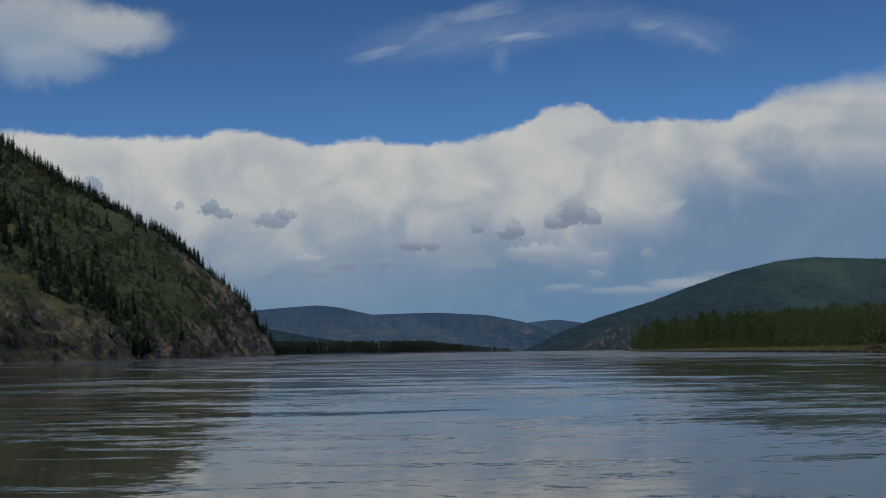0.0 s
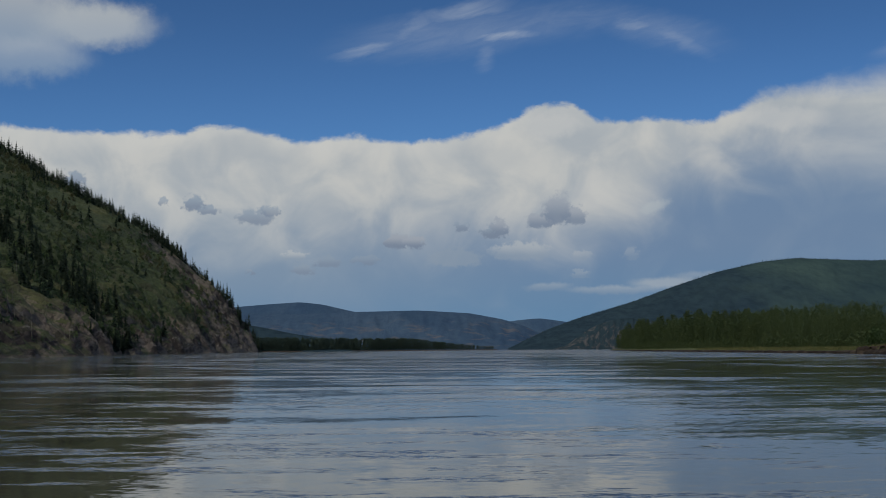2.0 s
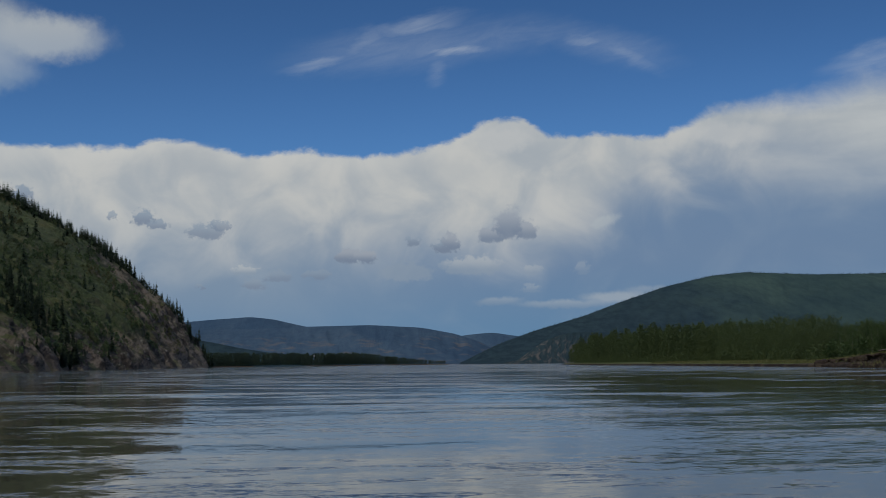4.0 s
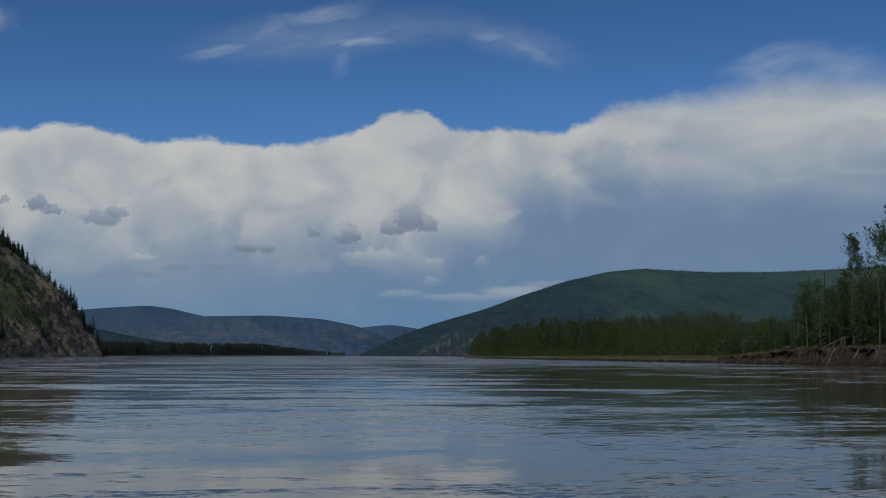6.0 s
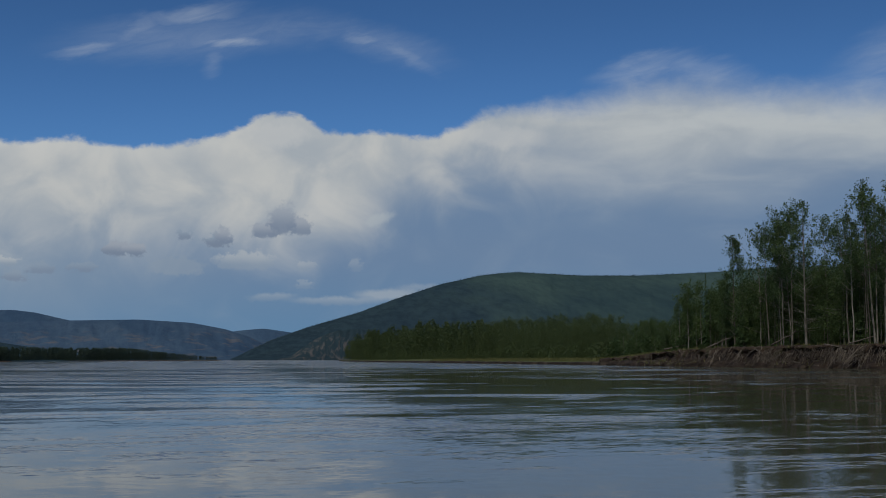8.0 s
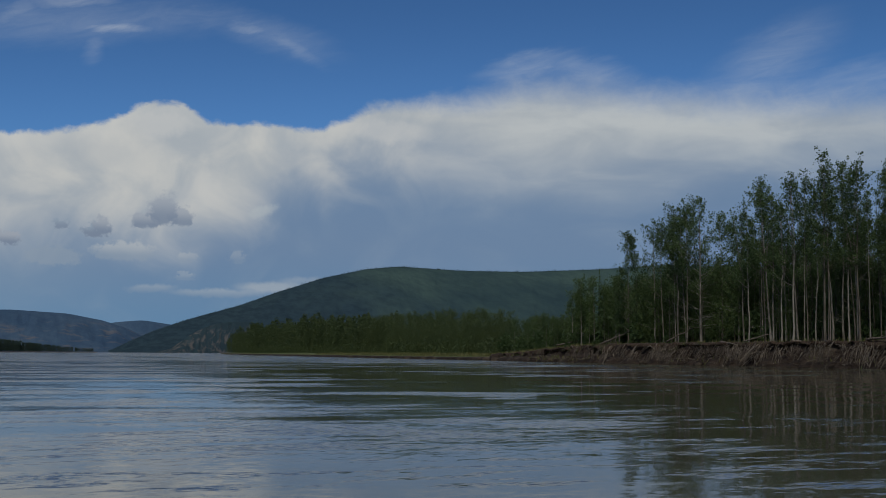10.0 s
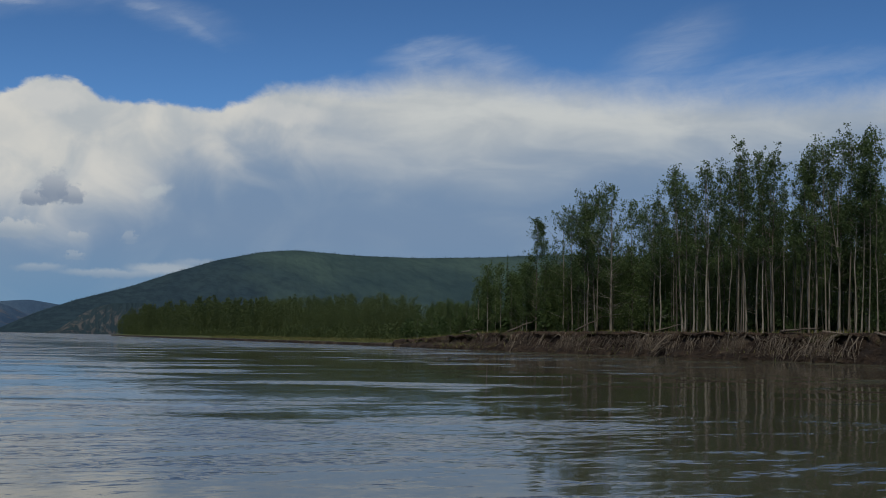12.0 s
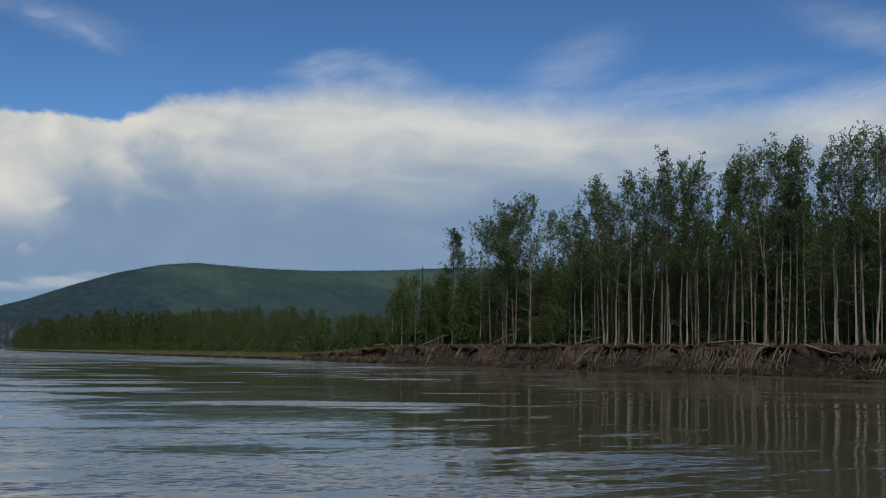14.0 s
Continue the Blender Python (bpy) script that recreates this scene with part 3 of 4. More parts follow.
def spruce_meshes(height, radius, levels, arms, seed):
    """A narrow northern spruce: trunk and whorls of drooping boughs, each a folded, tapering blade."""
    r = np.random.default_rng(seed)
    wood, crown = Heap(), Heap()
    t = np.linspace(0, 1, 4)
    tube(wood, np.stack([0 * t, 0 * t, t * height - 0.3], 1), height * 0.011 * (1.02 - t), 5)
    for i in range(levels):
        f = (i + 0.4) / levels
        z = height * (0.06 + 0.94 * f)
        for j in range(arms):
            a = r.uniform(0, 2 * np.pi)
            reach = radius * (1 - f) ** 0.8 * r.uniform(0.55, 1.25) + 0.08
            wide = reach * r.uniform(0.28, 0.45) + 0.05
            d, s = np.array([np.cos(a), np.sin(a), 0]), np.array([-np.sin(a), np.cos(a), 0])
            drop = reach * r.uniform(0.35, 0.8)
            root = np.array([0, 0, z + r.uniform(-0.3, 0.3) * height / levels])
            mid = root + d * reach * 0.55 - np.array([0, 0, drop * 0.4])
            tip = root + d * reach - np.array([0, 0, drop * 0.75])
            crown.put([root + np.array([0, 0, reach * 0.18]), mid + s * wide - np.array([0, 0, wide * 0.5]), tip, mid - s * wide - np.array([0, 0, wide * 0.5]), mid + np.array([0, 0, 0.04])],
                      [[0, 1, 4], [1, 2, 4], [2, 3, 4], [3, 0, 4]])
    q = np.array([[0.06, 0, height * 0.93], [-0.05, 0.05, height * 0.93], [-0.03, -0.06, height * 0.93], [0, 0, height * 1.03]])
    crown.put(q, [[0, 1, 3], [1, 2, 3], [2, 0, 3]])
    return wood, crown


def bush_heap(height, spread, clumps, per, leaf, seed, stems=4):
    """A shrub or low young tree with leaves down to the ground."""
    r = np.random.default_rng(seed)
    wood, crown = Heap(), Heap()
    q = np.linspace(0, 1, 4)
    for i in range(stems):
        a, reach = r.uniform(0, 2 * np.pi), r.uniform(0.1, 0.5) * spread
        tube(wood, np.stack([np.cos(a) * reach * q, np.sin(a) * reach * q, height * r.uniform(0.6, 0.95) * q - 0.1], 1), 0.012 * height * (1.05 - q) * 0.6, 4)
    z = r.beta(1.3, 1.2, clumps)
    w = spread * (0.35 + 0.65 * np.sin(np.pi * np.clip(z * 0.9 + 0.08, 0, 1))) * (1 - 0.55 * z)
    a, d = r.uniform(0, 2 * np.pi, clumps), np.sqrt(r.uniform(0, 1, clumps))
    pick = np.stack([np.cos(a) * d * w, np.sin(a) * d * w, 0.04 * height + z * height * 0.95], 1)
    c = np.repeat(pick, per, axis=0) + r.normal(0, 1, (clumps * per, 3)) * spread * 0.13
    leaves(crown, c, leaf, r)
    return wood, crown


def thing(name, wood, crown, bark, leaf, label, category, group):
    """A tree of a trunk and a crown, at the origin; copied to its places."""
    base = new(name)
    base.empty_display_size = 0.5
    part("trunk", wood.mesh("trunk", [bark], True), base)
    part("crown", crown.mesh("crown", [leaf]), base)
    return tagged(base, label, category, group)


def spread_out(v, f, spots, turns, sizes):
    """Many copies of one small shape as one set of verts and triangles."""
    n, m = len(spots), len(v)
    c, s = np.cos(turns), np.sin(turns)
    x = (v[None, :, 0] * c[:, None] - v[None, :, 1] * s[:, None]) * sizes[:, None] + spots[:, 0:1]
    y = (v[None, :, 0] * s[:, None] + v[None, :, 1] * c[:, None]) * sizes[:, None] + spots[:, 1:2]
    z = v[None, :, 2] * sizes[:, None] + spots[:, 2:3]
    return np.stack([x, y, z], -1).reshape(-1, 3), (f[None] + (np.arange(n) * m)[:, None, None]).reshape(-1, 3)


def fast_mesh(name, verts, tris, mats):
    me = bpy.data.meshes.new(name)
    me.vertices.add(len(verts))
    me.vertices.foreach_set("co", np.asarray(verts, np.float32).ravel())
    me.loops.add(len(tris) * 3)
    me.loops.foreach_set("vertex_index", np.asarray(tris, np.int32).ravel())
    me.polygons.add(len(tris))
    me.polygons.foreach_set("loop_start", np.arange(0, len(tris) * 3, 3, dtype=np.int32))
    me.polygons.foreach_set("loop_total", np.full(len(tris), 3, np.int32))
    for m in mats:
        me.materials.append(m)
    me.update(calc_edges=True)
    me.validate()
    return me


def stuff(name, kinds, spots, turns, sizes, material, label, category):
    """Uncounted growth in one mesh; kinds: (verts, tris) shapes that take turns."""
    vs, fs, n = [], [], 0
    for i, (v, f) in enumerate(kinds):
        m = np.arange(len(spots)) % len(kinds) == i
        if not m.any():
            continue
        a, b = spread_out(v, f, spots[m], turns[m], sizes[m])
        vs.append(a)
        fs.append(b + n)
        n += len(a)
    return tagged(new(name, fast_mesh(name, np.concatenate(vs), np.concatenate(fs), [material])), label, category, "", "stuff")

# ---- river and river bed ----
def disc(name, radius, z, material, label):
    a = np.linspace(0, 2 * np.pi, 96, endpoint=False)
    rings = [0, 30, 120, 500, 1500, radius]
    v = [[0, 0, z]]
    for q in rings[1:]:
        v += np.stack([q * np.cos(a), q * np.sin(a), np.full(96, z)], 1).tolist()
    f = [[0, 1 + i, 1 + (i + 1) % 96] for i in range(96)]
    for k in range(len(rings) - 2):
        o = 1 + 96 * k
        f += [[o + i, o + 96 + i, o + 96 + (i + 1) % 96, o + (i + 1) % 96] for i in range(96)]
    return tagged(new(name, mesh_of(name, v, f, [material])), label, "ground", "", "structure")


def spaced(lo, hi, fine, grow, grow_back, reach):
    """Grid lines: fine apart from lo to hi, then wider and wider out to reach on both sides."""
    mid = np.arange(lo, hi + fine, fine)
    out, step, p = [], fine, mid[-1]
    while p < reach:
        step = min(step * (grow if p < 450 else 1.3), 400)
        p = min(p + step, reach)
        out.append(p)
    back, step, p = [], fine, mid[0]
    while p > -reach:
        step = min(step * grow_back, 400)
        p = max(p - step, -reach)
        back.append(p)
    return np.concatenate([back[::-1], mid, out])


def build_water():
    """The river's surface with its low long waves."""
    r = np.random.default_rng(41)
    x, y = spaced(-26, 50, 0.5, 1.09, 1.09, 4880), spaced(8, 64, 0.42, 1.035, 1.35, 4880)
    X, Y = np.meshgrid(x, y, indexing="ij")
    gap_y = np.broadcast_to(np.gradient(y)[None, :], X.shape)
    gap_x = np.broadcast_to(np.gradient(x)[:, None], X.shape)
    patch_ = 0.3 + 0.7 * smooth(rough2(X / 12 + 3.3, Y / 9, 4, 141), -0.1, 0.2)
    z = np.zeros(X.shape)
    for k in range(40):
        long_ = 1.3 * (9.0 / 1.3) ** r.uniform(0, 1)
        a = r.normal(0, 0.8)
        kx, ky = math.sin(a) * 2 * math.pi / long_, math.cos(a) * 2 * math.pi / long_
        keep = smooth(long_ / gap_y, 2.2, 4.0) * smooth(long_ / np.maximum(abs(math.sin(a)), 0.1) / gap_x, 2.0, 3.5)
        tilt = 0.0030 if long_ < 2.2 else 0.0018
        z += keep * tilt * long_ / (2 * math.pi) * np.sin(kx * X + ky * Y + r.uniform(0, 6.28) + 1.2 * rough2(X / 6, Y / 6, 2, 161 + k))
    v, f = sheet(X, Y, z * patch_)
    return tagged(new("water", mesh_of("water", v, f[:, ::-1], [WATER])), "wide silty river with slick and rippled stretches", "river", "", "structure")


build_water()
disc("ground", 4950, -3.0, TURF, "river bed and valley floor under the water")

# ---- the bank with the poplars ----
EDGE = [(-900, 72), (100, 72.5), (190, 74), (226, 77), (290, 80), (440, 88), (620, 100), (790, 112), (820, 122), (850, 150), (900, 260), (1000, 500)]


def edge_x(y):
    return curve_through(y, EDGE)


def low_bank(y):
    return smooth(y, 176, 258)


HIGH = [(0, -0.8), (0.25, -0.1), (0.8, 0.5), (1.3, 1.0), (1.7, 1.6), (1.95, 2.2), (2.1, 2.5), (2.6, 2.6), (600, 3.0)]
LOW = [(0, -0.8), (0.3, -0.05), (0.36, 0.4), (0.5, 0.5), (1.0, 0.62), (3, 0.8), (14, 1.25), (60, 1.7), (600, 2.4)]


def land_z(w, y):
    b = low_bank(y)
    z = curve_through(w, HIGH) * (1 - b) + curve_through(w, LOW) * b
    return z + smooth(w, 2.2, 6) * 0.18 * rough2(w * 0.3, y * 0.3, 3, 5)


def build_bank():
    y = np.concatenate([np.arange(-900, 90, 10), np.arange(90, 300, 0.35), np.arange(300, 640, 1.5), np.arange(640, 1000, 5)])
    w = np.array([0, 0.25, 0.3, 0.36, 0.5, 0.8, 1.05, 1.3, 1.5, 1.7, 1.85, 2.0, 2.15, 2.35, 2.6, 3.2, 4.2, 6, 9, 14, 22, 40, 80, 160, 320, 520])
    Y, W_ = np.meshgrid(y, w, indexing="ij")
    z = land_z(W_, Y)
    face = smooth(W_, 0.0, 0.4) * (1 - smooth(W_, 2.3, 4.0))
    gul = rough2(Y * 0.45, z * 0.25, 4, 11) * 0.9 + rough2(Y * 1.5, z * 1.3, 3, 23) * 0.55
    slump = np.maximum(rough2(Y * 0.12, 0 * Y, 3, 31), 0)
    x = edge_x(Y) + W_ + face * gul * (1 - 0.5 * low_bank(Y)) - (1 - smooth(W_, 0.4, 1.6)) * slump * 1.2
    z = z + face * rough2(Y * 0.9, W_ * 1.3, 3, 41) * 0.3 * (1 - 0.6 * low_bank(Y)) + smooth(W_, 1.9, 2.4) * (1 - smooth(W_, 2.4, 5)) * 0.25 * rough2(Y * 0.5, W_, 3, 51)
    v, f = sheet(x, Y, z)
    blend = low_bank((Y[:-1, :-1] + Y[1:, 1:]).reshape(-1) / 2)
    wmid = (W_[:-1, :-1] + W_[1:, 1:]).reshape(-1) / 2
    return tagged(new("river_bank", mesh_of("river_bank", v, f[:, ::-1], [SOIL, TURF, LITTER], np.where(wmid > 2.4 - 1.5 * blend, np.where(blend < 0.08, 2, 1), 0))), "eroded dark earth river bank with grass on top", "river bank", "", "structure")


bank = build_bank()

# ---- the steep hill across the river ----
SHORE = [(-900, -118), (300, -118), (400, -112), (470, -120), (520, -140), (640, -152), (1000, -150), (1120, -147), (1160, -149), (1185, -166), (1250, -240), (1700, -800)]
FACE = [(-30, -6), (0, -1), (3, 4), (8, 11), (37, 49), (94, 102), (177, 147), (255, 194), (400, 250), (700, 300)]
SWELL = [(-900, 0.6), (300, 0.52), (460, 0.54), (520, 0.56), (600, 0.60), (720, 0.72), (900, 0.9), (1050, 1.0), (1700, 1.0)]


def hill_z(u, v):
    z = curve_through(v, FACE) * curve_through(u, SWELL)
    steep = smooth(v, 0, 12)
    return z + steep * (rough2(u / 60, v / 60, 4, 61) * 7 * (1 - 0.7 * smooth(u, 1050, 1130)) + (0.4 - np.abs(rough2(u / 16, v / 40, 4, 71))) * 6.0 * (1 - 0.75 * smooth(v, 40, 100)) + rough2(u / 6, v / 5, 3, 73) * 1.6 + (0.35 - np.abs(rough2(u / 7 + v / 30, v / 14, 3, 75))) * 5.0 * (1 - smooth(v, 30, 60)))


def ribs(u, v):
    """Rock ribs and chutes on the lower face."""
    low_ = smooth(v, -4, 6) * (1 - 0.8 * smooth(v, 35, 90))
    return low_ * (np.abs(rough2(u / 21 + v / 90, v / 55, 4, 81)) * 13 - 3 + rough2(u / 9, v / 5, 4, 83) * 4.0)


def hill_xy(u, v):
    return curve_through(u, SHORE) - v - ribs(u, v)


def build_hill():
    u = np.concatenate([np.arange(-900, 150, 25), np.arange(150, 330, 6.0), np.arange(330, 480, 1.1), np.arange(480, 1200, 2.2), np.arange(1200, 1300, 6), np.arange(1300, 1700, 20)])
    v = np.concatenate([[-30, -8, 0], np.arange(1.5, 40, 2.0), np.arange(41, 270, 4.5), np.arange(275, 700, 22)])
    U, V = np.meshgrid(u, v, indexing="ij")
    vv, f = sheet(hill_xy(U, V), U, hill_z(U, V))
    return tagged(new("hillside", mesh_of("hillside", vv, f, [SLOPE])), "steep hillside of rock, dry grass and scrub above the river", "hill", "", "structure")


build_hill()


# ---- hills in the distance ----
def ridge(name, far, deep, line, material, label, foot=0.25, seed=1, lump=6.0):
    """A long hill: line gives its skyline as degrees east and up at the distance far; it falls to the valley over deep metres."""
    a = np.arange(line[0][0], line[-1][0] + 0.01, 0.12 if far > 1600 else 0.6)
    crest = np.maximum(curve_through(a, line), 0.02)
    kernel = np.array([1, 4, 9, 12, 9, 4, 1]) / 40.0
    crest = np.convolve(np.pad(crest, 3, mode="edge"), kernel, mode="valid")
    d = np.concatenate([np.linspace(-deep, 0, 26), np.linspace(0, deep * 0.8, 8)[1:]])
    A, D = np.meshgrid(np.radians(a), d, indexing="ij")
    top_ = (np.tan(np.radians(crest)) * far)[:, None]
    prof = np.where(D < 0, smooth(D, -deep * 1.02, deep * 0.25) / smooth(0.0, -deep * 1.02, deep * 0.25), 1 - smooth(D, 0, deep))
    R = far + D
    x, y = np.sin(A) * R, np.cos(A) * R
    z = top_ * prof + (rough2(A * 60, D / 160, 4, seed) * lump + np.abs(rough2(A * 110, D / 500, 3, seed + 9)) * -lump * 1.2) * np.minimum(prof * 1.5, 1) * (D < -1) * smooth(-D, 0, 150) + EYE * prof - 2.0 * (1 - smooth(prof, 0, 0.05))
    v, f = sheet(x, y, z)
    return tagged(new(name, mesh_of(name, v, f[:, ::-1], [material])), label, "hill", "", "structure"), (a, crest)


ridge("hill_backdrop_west", 4600, 500, [(-24, 1.5), (-12, 1.7), (-8.5, 1.95), (-7.2, 2.06), (-5.7, 2.16), (-4.7, 2.05), (-3.4, 1.74), (-1, 1.3), (3, 0.9)], FAR_HILL, "distant wooded hill tinted blue by haze, under cloud shadow", seed=3)
ridge("hill_backdrop_gap", 4750, 300, [(2, 0.9), (3.9, 1.27), (5.05, 1.37), (6.3, 1.18), (9, 0.9)], FAR_HILL, "distant wooded hill in the valley gap, tinted blue by haze", seed=5)
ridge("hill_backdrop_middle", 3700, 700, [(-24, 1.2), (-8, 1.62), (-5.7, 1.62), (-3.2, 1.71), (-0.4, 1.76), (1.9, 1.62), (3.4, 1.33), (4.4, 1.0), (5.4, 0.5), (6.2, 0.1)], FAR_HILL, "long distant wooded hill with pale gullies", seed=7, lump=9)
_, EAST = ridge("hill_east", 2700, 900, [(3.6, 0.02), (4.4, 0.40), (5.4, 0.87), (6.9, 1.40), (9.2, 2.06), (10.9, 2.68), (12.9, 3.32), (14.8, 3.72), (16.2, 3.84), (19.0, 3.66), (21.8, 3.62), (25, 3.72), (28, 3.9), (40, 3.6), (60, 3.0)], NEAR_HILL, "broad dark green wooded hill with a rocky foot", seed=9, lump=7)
ridge("rock_bluff", 1850, 220, [(5.6, 0.01), (6.1, 0.08), (6.6, 0.42), (7.1, 0.80), (7.7, 1.12), (8.4, 1.3), (9.5, 1.35), (12, 0.8), (14, 0.2)], BLUFF, "pale rock bluff with wooded ribs at the foot of the hill", seed=21, lump=4)
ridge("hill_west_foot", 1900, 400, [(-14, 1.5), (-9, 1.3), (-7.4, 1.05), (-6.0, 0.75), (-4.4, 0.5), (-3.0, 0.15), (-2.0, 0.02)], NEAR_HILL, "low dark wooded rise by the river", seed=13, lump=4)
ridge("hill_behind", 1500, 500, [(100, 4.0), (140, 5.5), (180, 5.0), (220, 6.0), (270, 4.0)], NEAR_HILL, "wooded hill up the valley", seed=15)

# ---- trees on the bank ----
def bank_spot(y, w):
    return float(edge_x(y)) + w, float(land_z(np.array(float(w)), np.array(float(y))))


TREE_TOP = [(60, 21.4), (103, 21.0), (105, 21.7), (108.2, 20.2), (112, 21.4), (116, 21.8), (118, 21.7), (120.5, 21.1), (123, 19.6), (126, 21.5), (129, 21.6), (131.3, 21.0), (132.7, 22.8), (135.6, 21.0), (137, 22.1),
            (139.6, 21.5), (141.7, 20.2), (144.5, 19.3), (148, 21.9), (152.6, 16.5), (160.4, 21.1), (165.6, 21.6), (171, 18.4), (174.6, 20.6), (176.5, 14.0), (181.7, 18.3), (186.5, 15.0), (190, 11.6), (193, 13.0), (206, 12.6),
            (210, 10.2), (217, 8.4), (241, 8.6), (260, 10.2), (288, 11.2), (330, 12.4), (380, 13.2), (460, 15.0), (540, 16.0), (680, 16.6), (760, 14.5), (818, 10.5)]


def tree_top(y):
    return float(curve_through(y, TREE_TOP))


POPLARS = []
for i in range(9):
    wood, crown = poplar_meshes(18.0, (0.48, 0.40, 0.54, 0.36, 0.46, 0.33, 0.50, 0.42, 0.38)[i], (1.7, 2.0, 1.5, 2.2, 1.8, 2.3, 1.5, 1.5, 1.9)[i], 105, 24, 0.095, 100 + i,
                                lean=0.018 + 0.010 * (i % 3), fork=i in (3, 5), bare=0.3, limbs=22, thick=(0.0066, 0.0054, 0.0045, 0.0075, 0.0050, 0.0070, 0.0041, 0.0048, 0.0060)[i])
    POPLARS.append(thing("poplar_tree", wood, crown, GREY_BARK if i % 3 == 1 else POPLAR_BARK, POPLAR_LEAF, "tall slender poplar with pale bare trunk on the river bank", "tree", "poplars on the river bank"))
BROAD = []
for i in range(3):
    wood, crown = poplar_meshes(16.6, 0.26 + 0.05 * i, 3.6 - 0.3 * i, 180, 24, 0.10, 130 + i, lean=0.02, fork=i == 1, bare=0.3, limbs=34, oval=True, thick=0.0062)
    BROAD.append(thing("broad_poplar", wood, crown, GREY_BARK if i else POPLAR_BARK, POPLAR_LEAF, "broad-crowned leafy poplar at the open end of the wood", "tree", "poplars on the river bank"))
YOUNG = []
for i in range(5):
    wood, crown = poplar_meshes(10.0, 0.15, 1.2, 112, 16, 0.102, 200 + i, lean=0.015, limbs=19, thick=0.006)
    YOUNG.append(thing("young_poplar", wood, crown, POPLAR_BARK, YOUNG_LEAF, "young bushy green poplar by the river", "tree", "young trees on the low bank"))
SPRUCES = []
for i in range(5):
    wood, crown = spruce_meshes(12.0, 2.3 + 0.3 * (i % 3), 16, 10, 300 + i)
    SPRUCES.append(thing("spruce_tree", wood, crown, DARK_BARK, SPRUCE_LEAF, "narrow dark green spruce on the steep hillside", "tree", "spruces on the hill"))
SHRUBS = []
for i in range(4):
    wood, crown = bush_heap(3.0, 1.6, 60, 9, 0.185, 400 + i)
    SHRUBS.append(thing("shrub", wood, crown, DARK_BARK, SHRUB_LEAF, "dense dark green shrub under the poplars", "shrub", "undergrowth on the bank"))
USED = set()


def plant(kinds, k, x, y, z, size, turn, tilt=0.0):
    """Sets the first of a kind in its place, then copies."""
    ob = kinds[k % len(kinds)]
    m = pose(x, y, z, tilt, 0, turn) @ Matrix.Diagonal((size, size, size, 1))
    if ob.name not in USED:
        USED.add(ob.name)
        ob.matrix_basis = m
        return ob
    c = copy_thing(ob, pose(x, y, z, tilt, 0, turn))
    c.scale = (size, size, size)
    return c


# single trees that stand out at the bank's edge
def limbed(name, wood, crown, bark, label):
    """A tree whose limbs are parts of their own on the trunk."""
    base = new(name)
    part("crown", crown.mesh("crown", [POPLAR_LEAF]), base)
    stem = None
    for v, f in zip(wood.v, wood.f):
        me = mesh_of("limb" if stem else "trunk", v, (f - f.min()), [bark])
        if stem:
            part("limb", me, stem)
        else:
            stem = part("trunk", me, base)
    return tagged(base, label, "tree")


def stand_alone(ob, y, w, lean=0.0, turn=0.0):
    x, z = bank_spot(y, w)
    ob.matrix_basis = pose(x, y, z, lean, 0, turn)


wood, crown = poplar_meshes(17.2, 0.40, 4.1, 200, 26, 0.10, 151, lean=0.010, fork=True, bare=1.2, thick=0.0098, limbs=32, oval=True)
stand_alone(limbed("old_poplar", wood, crown, POPLAR_BARK, "pale old poplar with bare lower limbs and open crown"), 159.2, 3.5, 0, 40)
wood, crown = poplar_meshes(18.6, 0.58, 2.1, 80, 20, 0.095, 152, lean=0.012, fork=True, bare=0.8, thick=0.0072, limbs=20)
stand_alone(limbed("half_dead_poplar", wood, crown, POPLAR_BARK, "thin half-dead poplar with sparse leaves and two pale stems"), 143.2, 3.4, -6.0, 0)
wood, crown = poplar_meshes(15.9, 0.12, 2.9, 420, 20, 0.095, 153, lean=0.006, limbs=52, thick=0.007, cone=True)
stand_alone(limbed("spire_poplar", wood, crown, GREY_BARK, "narrow pointed poplar at the end of the tall wood"), 181.7, 4.5)
wood, crown = spruce_meshes(11.6, 0.85, 24, 7, 154)
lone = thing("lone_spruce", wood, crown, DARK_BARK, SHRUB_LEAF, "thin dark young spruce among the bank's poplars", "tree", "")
stand_alone(lone, 192.7, 5.0)

# the front row of pale trunks along the edge of the bank, by metres along it
FRONT_ROW = [72.0, 78.5, 85.0, 90.2, 94.1, 97.5, 100.6, 103.4, 103.9, 104.4, 105.3, 105.9, 106.5, 108.0, 109.8, 110.4, 112.0, 114.0, 114.8, 115.6, 116.0, 116.8, 118.0, 119.0, 120.0, 120.7, 121.3, 122.2,
             122.7, 124.1, 125.5, 126.6, 127.9, 128.5, 129.2, 129.6, 131.5, 132.3, 132.7, 133.8, 134.8, 136.2, 136.9, 138.5, 139.5, 141.1, 142.1, 145.2, 148.0, 150.5, 162.5, 164.2, 166.5, 168.7]
for k, y in enumerate(FRONT_ROW):
    wv = (3.4, 3.0, 3.9, 3.2, 4.4)[k % 5]
    x, z = bank_spot(y, wv)
    high = (tree_top(y) - z) * (rng.uniform(0.93, 1.0) if k % 3 else rng.uniform(0.78, 0.92))
    plant(POPLARS, (k * 4 + k // 9) % 9, x, y, z, high / 18.0, rng.uniform(0, 360), rng.normal(0, 1.4))
